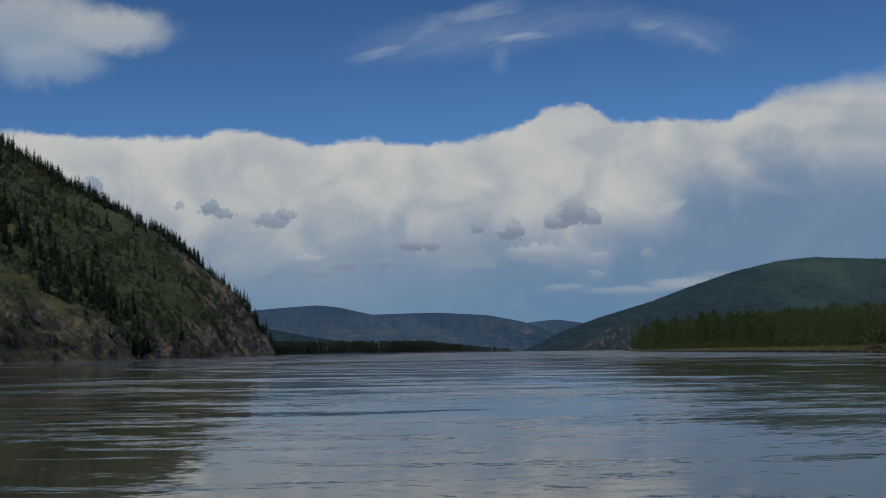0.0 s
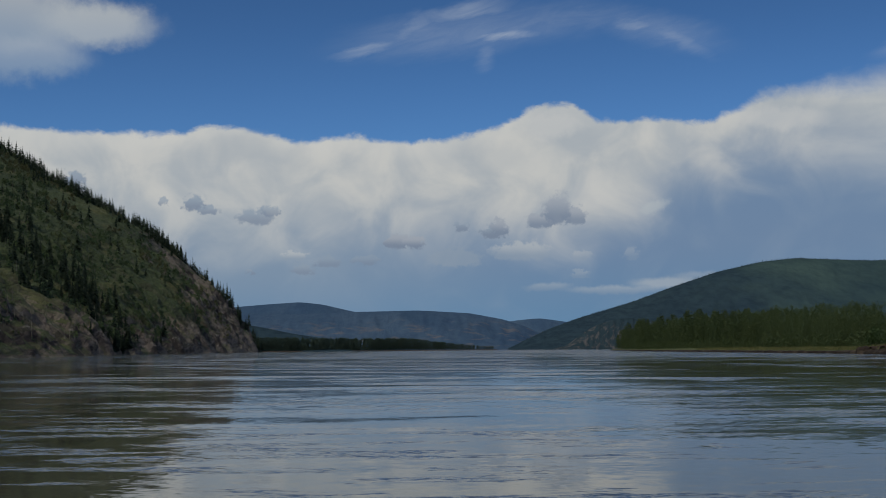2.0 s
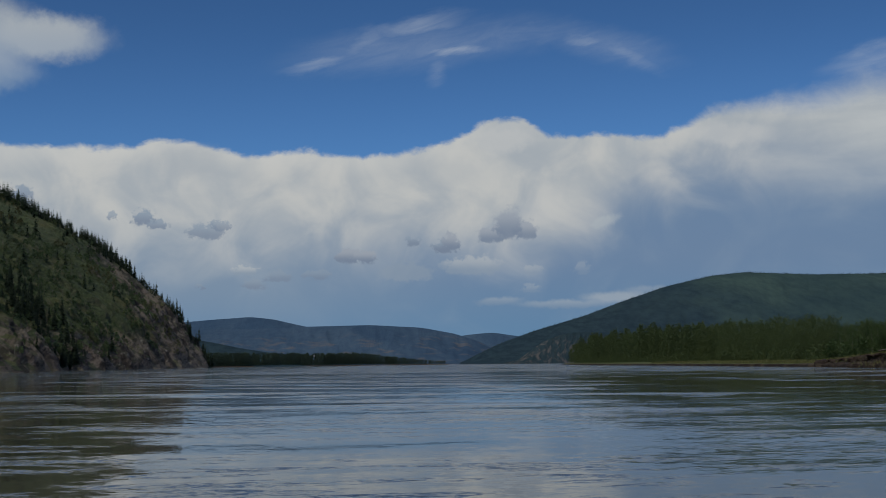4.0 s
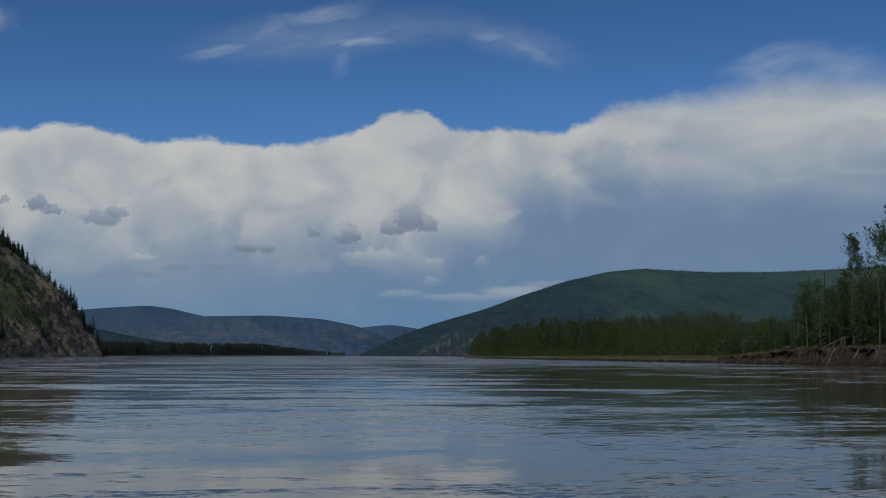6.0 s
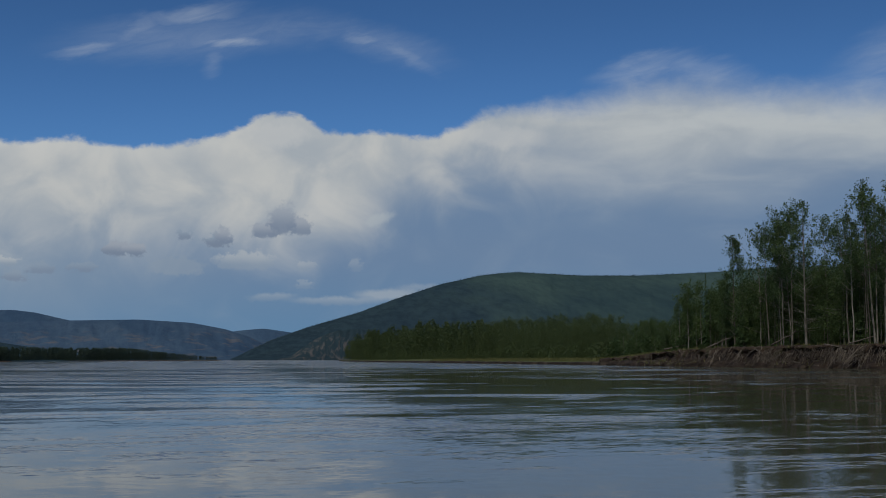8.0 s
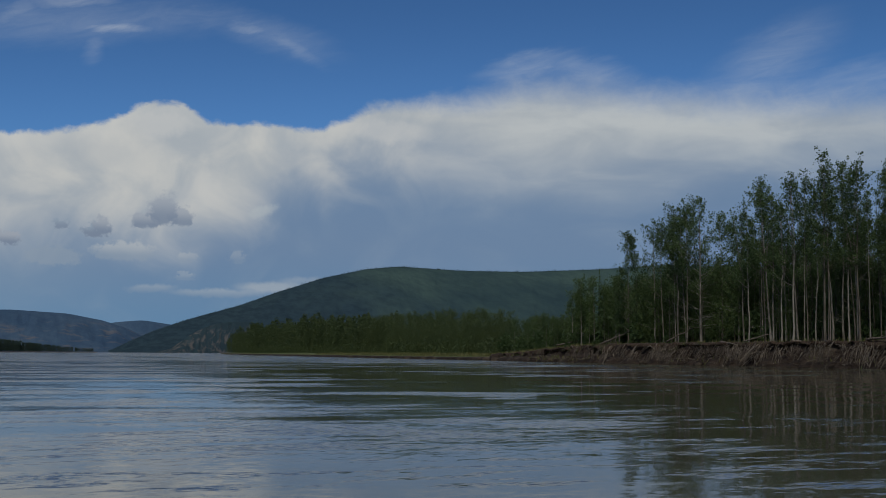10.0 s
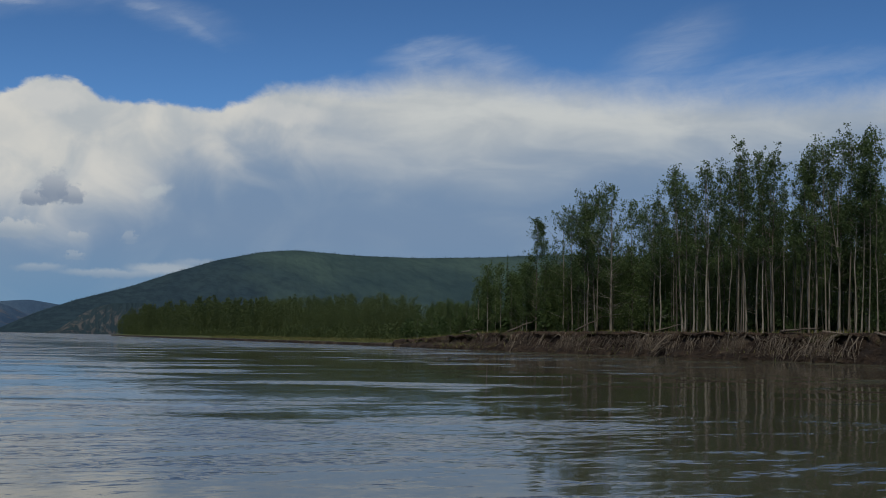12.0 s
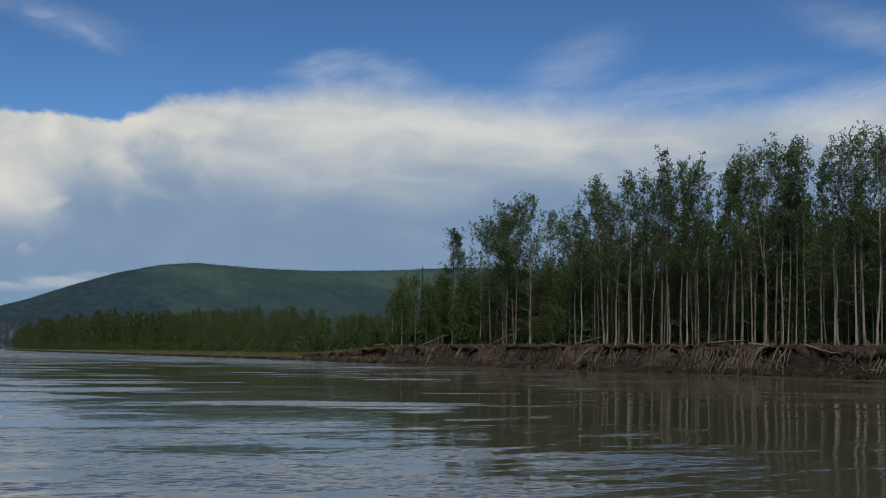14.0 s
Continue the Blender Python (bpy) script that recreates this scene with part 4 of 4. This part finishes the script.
# the open end of the tall wood: single trees, how far along, how deep and how high
for k, (y, wv, high) in enumerate([(144.4, 6.0, 19.0), (147.6, 5.0, 21.6), (149.6, 8.0, 17.6), (154.6, 6.0, 18.8), (157.0, 9.5, 17.6), (161.0, 7.5, 20.3), (165.6, 5.0, 21.5), (169.0, 5.5, 20.4),
                                   (172.0, 9.0, 17.4), (174.6, 5.0, 20.5), (176.0, 10.0, 16.8), (152.0, 13.0, 16.0), (156.0, 15.0, 16.5), (163.5, 13.0, 17.6), (167.5, 14.0, 17.0)]):
    x, z = bank_spot(y, wv)
    if y > 150:
        plant(BROAD, k, x, y, z, (high - z) / 18.2, 70 * k, rng.normal(0, 1.5))
    else:
        plant(POPLARS, k * 4 + 3, x, y, z, (high - z) / 18.0, 70 * k, rng.normal(0, 1.5))
# deeper rows
for i in range(44):
    y = rng.uniform(92, 150)
    wv = rng.uniform(6, 26)
    x, z = bank_spot(y, wv)
    plant(POPLARS, int(rng.integers(0, 9)), x, y, z, (tree_top(y) - z) / 18.0 * rng.uniform(0.62, 0.84), rng.uniform(0, 360), rng.normal(0, 1.5))
# leafy younger trees between the trunks
for i in range(110):
    y = rng.uniform(94, 178)
    wv = rng.uniform(6, 26)
    x, z = bank_spot(y, wv)
    plant(YOUNG, int(rng.integers(0, 5)), x, y, z, min(rng.uniform(0.7, 1.3), (tree_top(y) - z) / 13.0), rng.uniform(0, 360))
# slender young poplars where the tall wood ends
for i in range(80):
    y = rng.uniform(178, 211)
    wv = rng.uniform(3.4, 18)
    x, z = bank_spot(y, wv)
    top_here = min(tree_top(y) - z, 10.6) if y < 188 else tree_top(y) - z
    plant(YOUNG, int(rng.integers(0, 5)), x, y, z, top_here / 10.0 * rng.uniform(0.72, 1.0), rng.uniform(0, 360))
for i in range(66):
    y = rng.uniform(208, 240)
    wv = rng.uniform(4.0, 20.0)
    x, z = bank_spot(y, wv)
    plant(YOUNG, int(rng.integers(0, 5)), x, y, z, (tree_top(y) - z) / 10.0 * rng.uniform(0.62, 1.0), rng.uniform(0, 360))
for i in range(110):
    y = rng.uniform(95, 250)
    wv = rng.uniform(5.0, 22) if y < 176 else rng.uniform(3.2, 13)
    x, z = bank_spot(y, wv)
    plant(SHRUBS, int(rng.integers(0, 4)), x, y, z, rng.uniform(0.4, 1.3), rng.uniform(0, 360))


for i in range(16):
    y = rng.uniform(160, 222)
    x, z = bank_spot(y, rng.uniform(1.9, 3.2))
    plant(SHRUBS, int(rng.integers(0, 4)), x, y, z - 0.1, rng.uniform(0.2, 0.42), rng.uniform(0, 360))


def heap_shape(pair, leafy=True):
    return pair[1 if leafy else 0].arrays(half=leafy)


# dense wood behind, and the wood along the low bank
def wood_belt():
    near = [heap_shape(poplar_meshes(10.0, 0.06, 1.5 + 0.3 * (i % 3), 95, 12, 0.108, 500 + i, limbs=22) if i % 3 == 1 else bush_heap(9.4, 2.6, 100, 12, 0.11, 500 + i)) for i in range(6)]
    far = [heap_shape(poplar_meshes(10.0, 0.06, 1.2, 66, 8, 0.19, 530 + i, limbs=14) if i % 3 == 1 else bush_heap(9.6, 2.5, 66, 8, 0.20, 530 + i)) for i in range(5)]
    for name, kinds, count, y0, y1, bend in (("woodland", near, 400, 226, 400, 1.0), ("far_woodland", far, 720, 390, 818, 1.15)):
        spots, sizes = [], []
        for i in range(count):
            y = y0 + (y1 - y0) * rng.uniform(0, 1) ** bend
            wv = 11 + (5 + 0.05 * y) * rng.uniform(0, 1) ** 1.3 * 1.0
            wv -= 7 * float(smooth(np.array(y), 500, 620))
            x, z = bank_spot(y, wv)
            stand = 0.86 + 0.18 * float(rough2(np.array(y / 14), np.array(wv / 9), 3, 121))
            spots.append((x, y, z))
            sizes.append((tree_top(y) - z) / 10.0 * stand * rng.uniform(0.6, 1.18))
        stuff(name, kinds, np.array(spots), rng.uniform(0, 6.28, count), np.array(sizes), WOOD_LEAF, "dense green poplar and willow wood along the river", "woodland")
    far_small = [heap_shape(poplar_meshes(10.0, 0.06, 1.5, 62, 8, 0.18, 540 + i, limbs=14) if i % 2 else bush_heap(9.6, 2.2, 62, 8, 0.18, 540 + i)) for i in range(5)]
    spots, sizes = [], []
    for i in range(320):
        y, wv = rng.uniform(80, 235), rng.uniform(14, 40)
        x, z = bank_spot(y, wv)
        spots.append((x, y, z))
        sizes.append(min(rng.uniform(0.95, 1.45), (tree_top(y) - z) / 10.0 * 0.8))
    for i in range(80):
        y, wv = rng.uniform(-300, 85), rng.uniform(4, 50)
        x, z = bank_spot(y, wv)
        spots.append((x, y, z))
        sizes.append(rng.uniform(1.3, 2.0))
    stuff("inner_woodland", far_small, np.array(spots), rng.uniform(0, 6.28, len(spots)), np.array(sizes), WOOD_LEAF, "dark inner wood behind the poplars", "woodland")
    # leafy thicket close behind the front row
    spots = []
    sizes = []
    for i in range(150):
        y = rng.uniform(96, 178)
        x, z = bank_spot(y, rng.uniform(5.5, 12))
        spots.append((x, y, z))
        sizes.append(rng.uniform(0.4, 0.95))
    # higher and denser where the tall wood opens
    for i in range(80):
        y = rng.uniform(148, 186)
        x, z = bank_spot(y, rng.uniform(5.0, 15))
        spots.append((x, y, z))
        sizes.append(rng.uniform(0.7, 1.18))
    stuff("bank_thicket", near, np.array(spots), rng.uniform(0, 6.28, len(spots)), np.array(sizes), YOUNG_LEAF, "leafy green thicket between the pale trunks", "bushes")
    low = [heap_shape(bush_heap(2.4, 1.5, 24, 8, 0.145, 520 + i)) for i in range(3)]
    spots = []
    for i in range(340):
        y = 225 + 500 * rng.uniform(0, 1) ** 1.5
        x, z = bank_spot(y, rng.uniform(8, 13) - 5 * float(smooth(np.array(y), 480, 600)))
        spots.append((x, y, z))
    spots = np.array(spots)
    stuff("willow_thicket", low, spots, rng.uniform(0, 6.28, len(spots)), rng.uniform(0.4, 1.5, len(spots)), WOOD_LEAF, "low fresh green willow thicket at the edge of the wood", "bushes")
    spots = []
    for i in range(300):
        y = rng.uniform(85, 230)
        x, z = bank_spot(y, rng.uniform(12, 50))
        spots.append((x, y, z))
    spots = np.array(spots)
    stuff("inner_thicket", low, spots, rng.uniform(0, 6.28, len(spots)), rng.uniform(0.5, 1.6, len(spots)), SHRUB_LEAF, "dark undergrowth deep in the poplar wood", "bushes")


wood_belt()


def inner_stems():
    """Thin bare trunks standing deep in the wood."""
    kinds = []
    for k in range(6):
        r = np.random.default_rng(560 + k)
        h = Heap()
        q = np.linspace(0, 1, 6)
        bend = np.cumsum(r.normal(0, 0.16, (6, 2)), axis=0)
        tube(h, np.stack([bend[:, 0], bend[:, 1], 15 * q - 0.4], 1), r.uniform(0.05, 0.10) * (1.05 - 0.75 * q), 5)
        kinds.append(h.arrays())
    spots = []
    for i in range(330):
        y, wv = rng.uniform(90, 182), 4.5 + 24 * rng.uniform(0, 1) ** 1.3
        x, z = bank_spot(y, wv)
        spots.append((x, y, z))
    spots = np.array(spots)
    stuff("inner_stems", kinds, spots, rng.uniform(0, 6.28, len(spots)), np.where(spots[:, 1] > 145, 0.7, 1.0) * rng.uniform(0.6, 1.0, len(spots)), THIN_BARK, "thin grey trunks deep in the shaded poplar wood", "tree trunks")


inner_stems()

# ---- growth on the steep hill ----
def hill_spot(u, v):
    return float(hill_xy(np.array(u), np.array(v))), u, float(hill_z(np.array(u), np.array(v)))


def hill_growth():
    near = tries = 0
    spots, sizes = [], []
    while len(spots) < 950 and tries < 40000:
        tries += 1
        u, v = rng.uniform(330, 1195), 330 * rng.uniform(0, 1) ** 1.2
        dense = float(rough2(np.array(u / 90), np.array(v / 45), 3, 91))
        gully = math.exp(-((u - 645 - 0.85 * v) / 42.0) ** 2) * (v < 130)
        crest = math.exp(-((u - 1145) / 32.0) ** 2) * (1.0 if v > 70 else 0.5)
        if rng.uniform() > 0.008 + 0.34 * gully + 0.95 * crest + 0.22 * max(dense - 0.12, 0) or (v < 70 and 900 < u < 1110 and rng.uniform() < 0.85):
            continue
        if u < 520 and v < 75:
            continue
        x, y_, z = hill_spot(u, v)
        size = rng.uniform(0.55, 1.25) * (1.0 + (0.25 * rng.uniform() if v > 150 else 0.0))
        if near < 150 and u < 760 and v < 130:
            near += 1
            plant(SPRUCES, int(rng.integers(0, 5)), x, y_, z - 0.4, size, rng.uniform(0, 360))
        else:
            spots.append((x, y_, z - 0.4))
            sizes.append(size)
    kinds = [heap_shape(spruce_meshes(12.0, 2.5 + 0.4 * (i % 2), 9, 7, 600 + i)) for i in range(4)]
    spots = np.array(spots)
    stuff("spruce_wood", kinds, spots, rng.uniform(0, 6.28, len(spots)), np.array(sizes), SPRUCE_LEAF, "scattered dark spruces on the hill's slope and crest", "woodland")
    low = [heap_shape(bush_heap(4.5, 2.2, 15, 5, 0.54, 620 + i)) for i in range(4)]
    spots = []
    for i in range(5600):
        u, v = rng.uniform(330, 1190), 6 + 320 * rng.uniform(0, 1) ** 1.1
        if float(rough2(np.array(u / 50), np.array(v / 30), 3, 95)) < -0.30 + 0.4 * (u < 520 and v < 60) + 0.3 * (v < 50 and u > 850) + 0.5 * (u > 1040 and v < 115):
            continue
        x, y_, z = hill_spot(u, v)
        spots.append((x, y_, z - 0.3))
    spots = np.array(spots)
    grown = np.where(spots[:, 1] < 520, 0.5, 1.0)
    stuff("slope_bushes", low, spots, rng.uniform(0, 6.28, len(spots)), rng.uniform(0.4, 1.3, len(spots)) * grown, SLOPE_LEAF, "aspen and alder scrub covering the steep hillside", "bushes")
    h = Heap()
    q = np.linspace(0, 1, 3)
    tube(h, np.stack([0.3 * q ** 2, 0 * q, 6.5 * q - 0.3], 1), 0.11 * (1.1 - 0.7 * q), 4)
    spots = spots[rng.uniform(0, 1, len(spots)) < 0.34]
    stuff("aspen_stems", [h.arrays()], spots, rng.uniform(0, 6.28, len(spots)), rng.uniform(0.6, 1.2, len(spots)), POPLAR_BARK, "pale aspen stems among the scrub of the hillside", "woodland")


hill_growth()

# ---- woods far off ----
def far_woods():
    kinds = [heap_shape(spruce_meshes(12.0, 4.5, 3, 5, 640 + i)) for i in range(3)]
    a, crest = EAST
    spots = []
    for i in range(1250):
        q = rng.uniform(4.2, 30)
        d = -abs(rng.normal(0, 12))
        h = math.tan(radians(float(np.interp(q, a, crest)))) * 2700
        spots.append((math.sin(radians(q)) * (2700 + d), math.cos(radians(q)) * (2700 + d), h - 1 + EYE))
    spots = np.array(spots)
    stuff("hilltop_spruces", kinds, spots, rng.uniform(0, 6.28, len(spots)), rng.uniform(0.14, 0.34, len(spots)), SPRUCE_LEAF, "spruces along the crest of the wooded hill", "woodland")
    kinds = [heap_shape(poplar_meshes(14.0, 0.05, 2.2, 30, 6, 0.70, 660 + i, limbs=10)) for i in range(4)]
    spots, sizes = [], []
    for i in range(1050):
        q = rng.uniform(-8.6, 3.0)
        near = 1480 + (q + 8) * 28
        d = near + abs(rng.normal(0, 40)) + 8
        spots.append((math.sin(radians(q)) * d, math.cos(radians(q)) * d, 0.9))
        sizes.append((1.0 - 0.7 * float(smooth(np.array(q), -1.5, 3.1))) * rng.uniform(0.75, 1.15))
    spots = np.array(spots)
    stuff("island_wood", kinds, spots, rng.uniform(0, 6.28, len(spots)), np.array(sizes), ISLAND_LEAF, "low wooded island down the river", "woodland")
    q = np.radians(np.arange(-9.2, 3.2, 0.1))
    d = np.array([-3, 0, 6, 12, 60, 120, 150])
    z = np.array([-1, 0.3, 0.9, 1.0, 1.0, 0.6, -1.0])
    Q, D = np.meshgrid(q, d, indexing="ij")
    R = 1480 + (np.degrees(Q) + 8) * 28 + D
    v, f = sheet(np.sin(Q) * R, np.cos(Q) * R, np.broadcast_to(z, Q.shape))
    tagged(new("island_ground", mesh_of("island_ground", v, f[:, ::-1], [LITTER])), "low flat ground of a wooded river island", "island", "", "structure")


far_woods()

# ---- roots, fallen wood and grass at the cut bank ----
def root_mesh(i):
    """A few bare roots or dead stems side by side that hang down the bank's face."""
    r = np.random.default_rng(700 + i)
    h = Heap()
    q = np.linspace(0, 1, 6)
    lean = r.normal(-0.2, 0.9)
    for k in range(int(r.integers(2, 6))):
        drop = r.uniform(1.2, 2.7)
        y0 = r.normal(0, 0.35)
        path = np.stack([-1.0 * q - 0.12 * np.sin(q * 3), y0 + (lean + r.normal(0, 0.55)) * q + r.normal(0, 0.04, 6), -drop * q ** 1.1], 1)
        tube(h, path, r.choice([0.010, 0.014, 0.02, 0.028, 0.045]) * (1.15 - 0.7 * q), 4)
    return h.mesh("root", [ROOT_BARK], True)


ROOTS = [root_mesh(i) for i in range(12)]
for i in range(220):
    y = 96 + 112 * float(rng.uniform(0, 1))
    while rough2(np.array(y * 0.11), np.array(0.0), 2, 131) < rng.uniform(-0.3, 0.3) or rng.uniform() < (y - 145) / 60:
        y = 96 + 112 * float(rng.uniform(0, 1))
    ob = part("root", ROOTS[i % 12], bank)
    hang = rng.uniform(0.45, 1.3)
    ob.matrix_basis = pose(float(edge_x(y)) + rng.uniform(1.0, 1.65), y, rng.uniform(1.3, 2.6) * (0.35 + 0.65 * (1 - float(low_bank(np.array(y))))), rng.normal(-6, 20), rng.normal(0, 10), rng.normal(0, 25)) @ Matrix.Diagonal((hang, hang, hang, 1))


def turf_mat():
    """The matted sod that overhangs the eroded face."""
    y = np.arange(92, 232, 0.16)
    ring = np.array([(3.2, 0.02), (2.5, 0.06), (2.1, 0.03), (1.86, -0.10), (1.72, -0.32), (1.62, -0.56), (1.85, -0.72)])
    Y, K = np.meshgrid(y, np.arange(7), indexing="ij")
    b = low_bank(Y)
    lip = rough2(Y * 0.35, K * 0.2, 4, 171) * 0.55 + rough2(Y * 1.6, K * 0.9, 4, 173) * 0.5
    fray = np.where((K >= 2) & (K <= 5), 1.0, 0.15)
    deep = 0.35 + 1.5 * smooth(rough2(Y * 0.3, 0 * Y, 4, 179), -0.3, 0.45)
    x = edge_x(Y) + ring[K, 0] * (1 - 0.35 * b) + lip * fray
    z = 2.63 * (1 - b) + 0.75 * b + ring[K, 1] * deep * (1 - 0.4 * b) + rough2(Y * 0.8, K * 0.5, 4, 177) * np.where(K >= 3, 0.34, 0.2) + rough2(Y * 3.5, K * 1.3, 2, 181) * 0.12
    v, f = sheet(x, Y, z)
    part("turf_mat", mesh_of("turf_mat", v, f, [LITTER]), bank, "dark matted sod hanging over the edge")


turf_mat()


def root_fringe():
    """Fine roots that hang in a ragged curtain from the torn sod."""
    h = Heap()
    q = np.linspace(0, 1, 4)
    for i in range(2600):
        y = float(rng.uniform(94, 226))
        b = float(low_bank(np.array(y)))
        if rough2(np.array(y * 0.22), np.array(3.0), 3, 183) < rng.uniform(-0.25, 0.45) or rng.uniform() < (y - 145) / 70:
            continue
        drop = rng.uniform(0.25, 1.5) * (1 - 0.75 * b)
        start = np.array([float(edge_x(y)) + rng.uniform(1.25, 1.75) - 0.2 * b, y, (2.5 - rng.uniform(0.0, 0.9)) * (1 - b) + 0.7 * b])
        path = start + np.stack([-0.55 * drop * q, rng.normal(-0.1, 0.28) * drop * q + rng.normal(0, 0.03, 4), -drop * q], 1)
        tube(h, path, rng.uniform(0.006, 0.016) * (1.1 - 0.6 * q), 3)
    v, f = h.arrays()
    part("root_fringe", fast_mesh("root_fringe", v, f, [ROOT_BARK]), bank, "fine pale roots hanging from the torn sod")


root_fringe()


def log_mesh(length, radius, seed):
    r = np.random.default_rng(seed)
    h = Heap()
    q = np.linspace(0, 1, 8)
    path = np.stack([length * q, r.normal(0, 0.03 * length, 8) * q, r.normal(0, 0.015 * length, 8) * q], 1)
    tube(h, path, radius * (1.05 - 0.8 * q), 6)
    for k in range(5):
        s = path[2 + k]
        p2 = s + np.stack([length * 0.12 * q[:4], r.uniform(-0.2, 0.2) * length * q[:4], r.uniform(0, 0.2) * length * q[:4]], 1)
        tube(h, p2, radius * 0.3 * (1.05 - q[:4]), 3)
    return h.mesh("fallen_log", [ROOT_BARK], True)


LOGS = [log_mesh(5.0, 0.10, 740 + i) for i in range(4)]
for i, (y, wv, z, dip, turn, size) in enumerate([
        (205, 2.3, 2.6, -8, -70, 1.2), (197, 2.0, 2.5, 6, -110, 1.0), (186, 2.2, 2.7, -14, -80, 1.3), (171, 2.0, 2.7, 12, -100, 1.1), (166, 2.3, 2.9, -16, -85, 1.2), (152, 2.0, 2.8, 5, -95, 1.0),
        (147, 2.2, 2.8, -12, -75, 0.9), (137, 2.0, 2.8, 4, -88, 1.2), (131, 2.1, 2.7, 9, -97, 1.2), (124, 1.9, 2.8, -3, -92, 1.3), (118, 2.0, 2.8, 5, -80, 1.2), (111, 1.9, 2.7, 8, -100, 1.2)]):
    ob = new("fallen_log", LOGS[i % 4])
    ob.matrix_basis = pose(float(edge_x(y)) + wv, y, z, 0, dip, turn) @ Matrix.Diagonal((size, size, size, 1))
    tagged(ob, "bleached fallen tree stem lying along the bank's edge", "fallen log", "fallen stems on the bank")


def driftwood():
    """Dead stems and twigs that have slid to the foot of the bank and lie along its edge."""
    h = Heap()
    q = np.linspace(0, 1, 4)
    for i in range(520):
        y = float(rng.uniform(96, 228))
        b = float(low_bank(np.array(y)))
        edge = rng.uniform() < 0.35
        wv = rng.uniform(1.7, 3.0) if edge else rng.uniform(0.1, 1.3)
        z = (2.66 if edge else 0.15 + 0.75 * wv) * (1 - 0.7 * b)
        span = rng.uniform(0.5, 1.9)
        a, up = rng.normal(-1.57, 0.7) if edge else rng.uniform(0, 6.28), rng.normal(0.08, 0.12) if edge else rng.uniform(-0.2, 0.9)
        way_ = np.array([math.cos(a) * math.cos(up), math.sin(a) * math.cos(up), math.sin(up)])
        path = np.array([float(edge_x(y)) + wv, y, z]) + way_[None] * span * q[:, None] + rng.normal(0, 0.03, (4, 3))
        tube(h, path, rng.uniform(0.012, 0.04) * (1.1 - 0.7 * q), 3)
    v, f = h.arrays()
    tagged(new("driftwood", fast_mesh("driftwood", v, f, [ROOT_BARK])), "dead stems and twigs strewn along the foot of the bank", "driftwood", "", "stuff")


driftwood()


def clod_mesh(seed):
    r = np.random.default_rng(seed)
    bm = bmesh.new()
    bmesh.ops.create_icosphere(bm, subdivisions=3, radius=1.0)
    for v in bm.verts:
        v.co *= 1 + 0.35 * noise.fractal(v.co * 1.3 + Vector((seed, 0, 0)), 1.0, 2.0, 4)
        v.co.z *= 0.75
    me = bpy.data.meshes.new("clod")
    bm.to_mesh(me)
    bm.free()
    me.materials.append(SOIL)
    return me


CLODS = [clod_mesh(760 + i) for i in range(4)]
for i in range(46):
    y = float(rng.uniform(98, 238))
    ob = new("earth_clod", CLODS[i % 4])
    s = rng.uniform(0.25, 0.7) if i else 1.5
    y = y if i else 231.0
    ob.matrix_basis = pose(float(edge_x(y)) + rng.uniform(-0.1, 0.7), y, 0.1, rng.uniform(-20, 20), rng.uniform(-20, 20), rng.uniform(0, 360)) @ Matrix.Diagonal((s, s * 1.2, s, 1))
    tagged(ob, "slumped clod of dark earth at the water's edge", "earth clod", "slumped earth under the bank")


def grass():
    r = rng
    n = 15000
    y = 95 + 330 * r.uniform(0, 1, n) ** 1.2
    b = low_bank(y)
    w = np.where(r.uniform(0, 1, n) < 0.5, r.uniform(1.9, 3.2, n) - 0.8 * b, r.uniform(1.0, 12.0, n) + 1.2 * (1 - b))
    keep = (b > 0.05) | (r.uniform(0, 1, n) < 0.2)
    foot = (r.uniform(0, 1, n) < 0.15) & (y < 215)
    w = np.where(foot, r.uniform(0.3, 1.1, n), w)
    x, z = edge_x(y) + w, land_z(w, y) + 0.05
    a = r.uniform(0, 6.28, n)
    tall = r.uniform(0.25, 0.6, n)
    y, x, z, a, tall, n = y[keep], x[keep], z[keep], a[keep], tall[keep], int(keep.sum())
    d = np.stack([np.cos(a), np.sin(a), np.zeros(n)], 1)
    c = np.stack([x, y, z], 1)
    lean = r.normal(0, 0.25, (n, 3)) * tall[:, None]
    lean[:, 2] = tall
    v = np.stack([c - d * 0.07, c + d * 0.07, c + lean], 1).reshape(-1, 3)
    m, gr = surface("grass_blades")
    isle = gr.add("ShaderNodeNewGeometry").outputs["Random Per Island"]
    finish(m, gr, gr.mix(isle, rgb(0.075, 0.095, 0.03), rgb(0.24, 0.22, 0.085)), 0.7, through_light=0.3)
    tagged(new("grass", fast_mesh("grass", v, np.arange(3 * n).reshape(n, 3), [m])), "tufts of green and dry grass along the bank", "grass", "", "stuff")


grass()
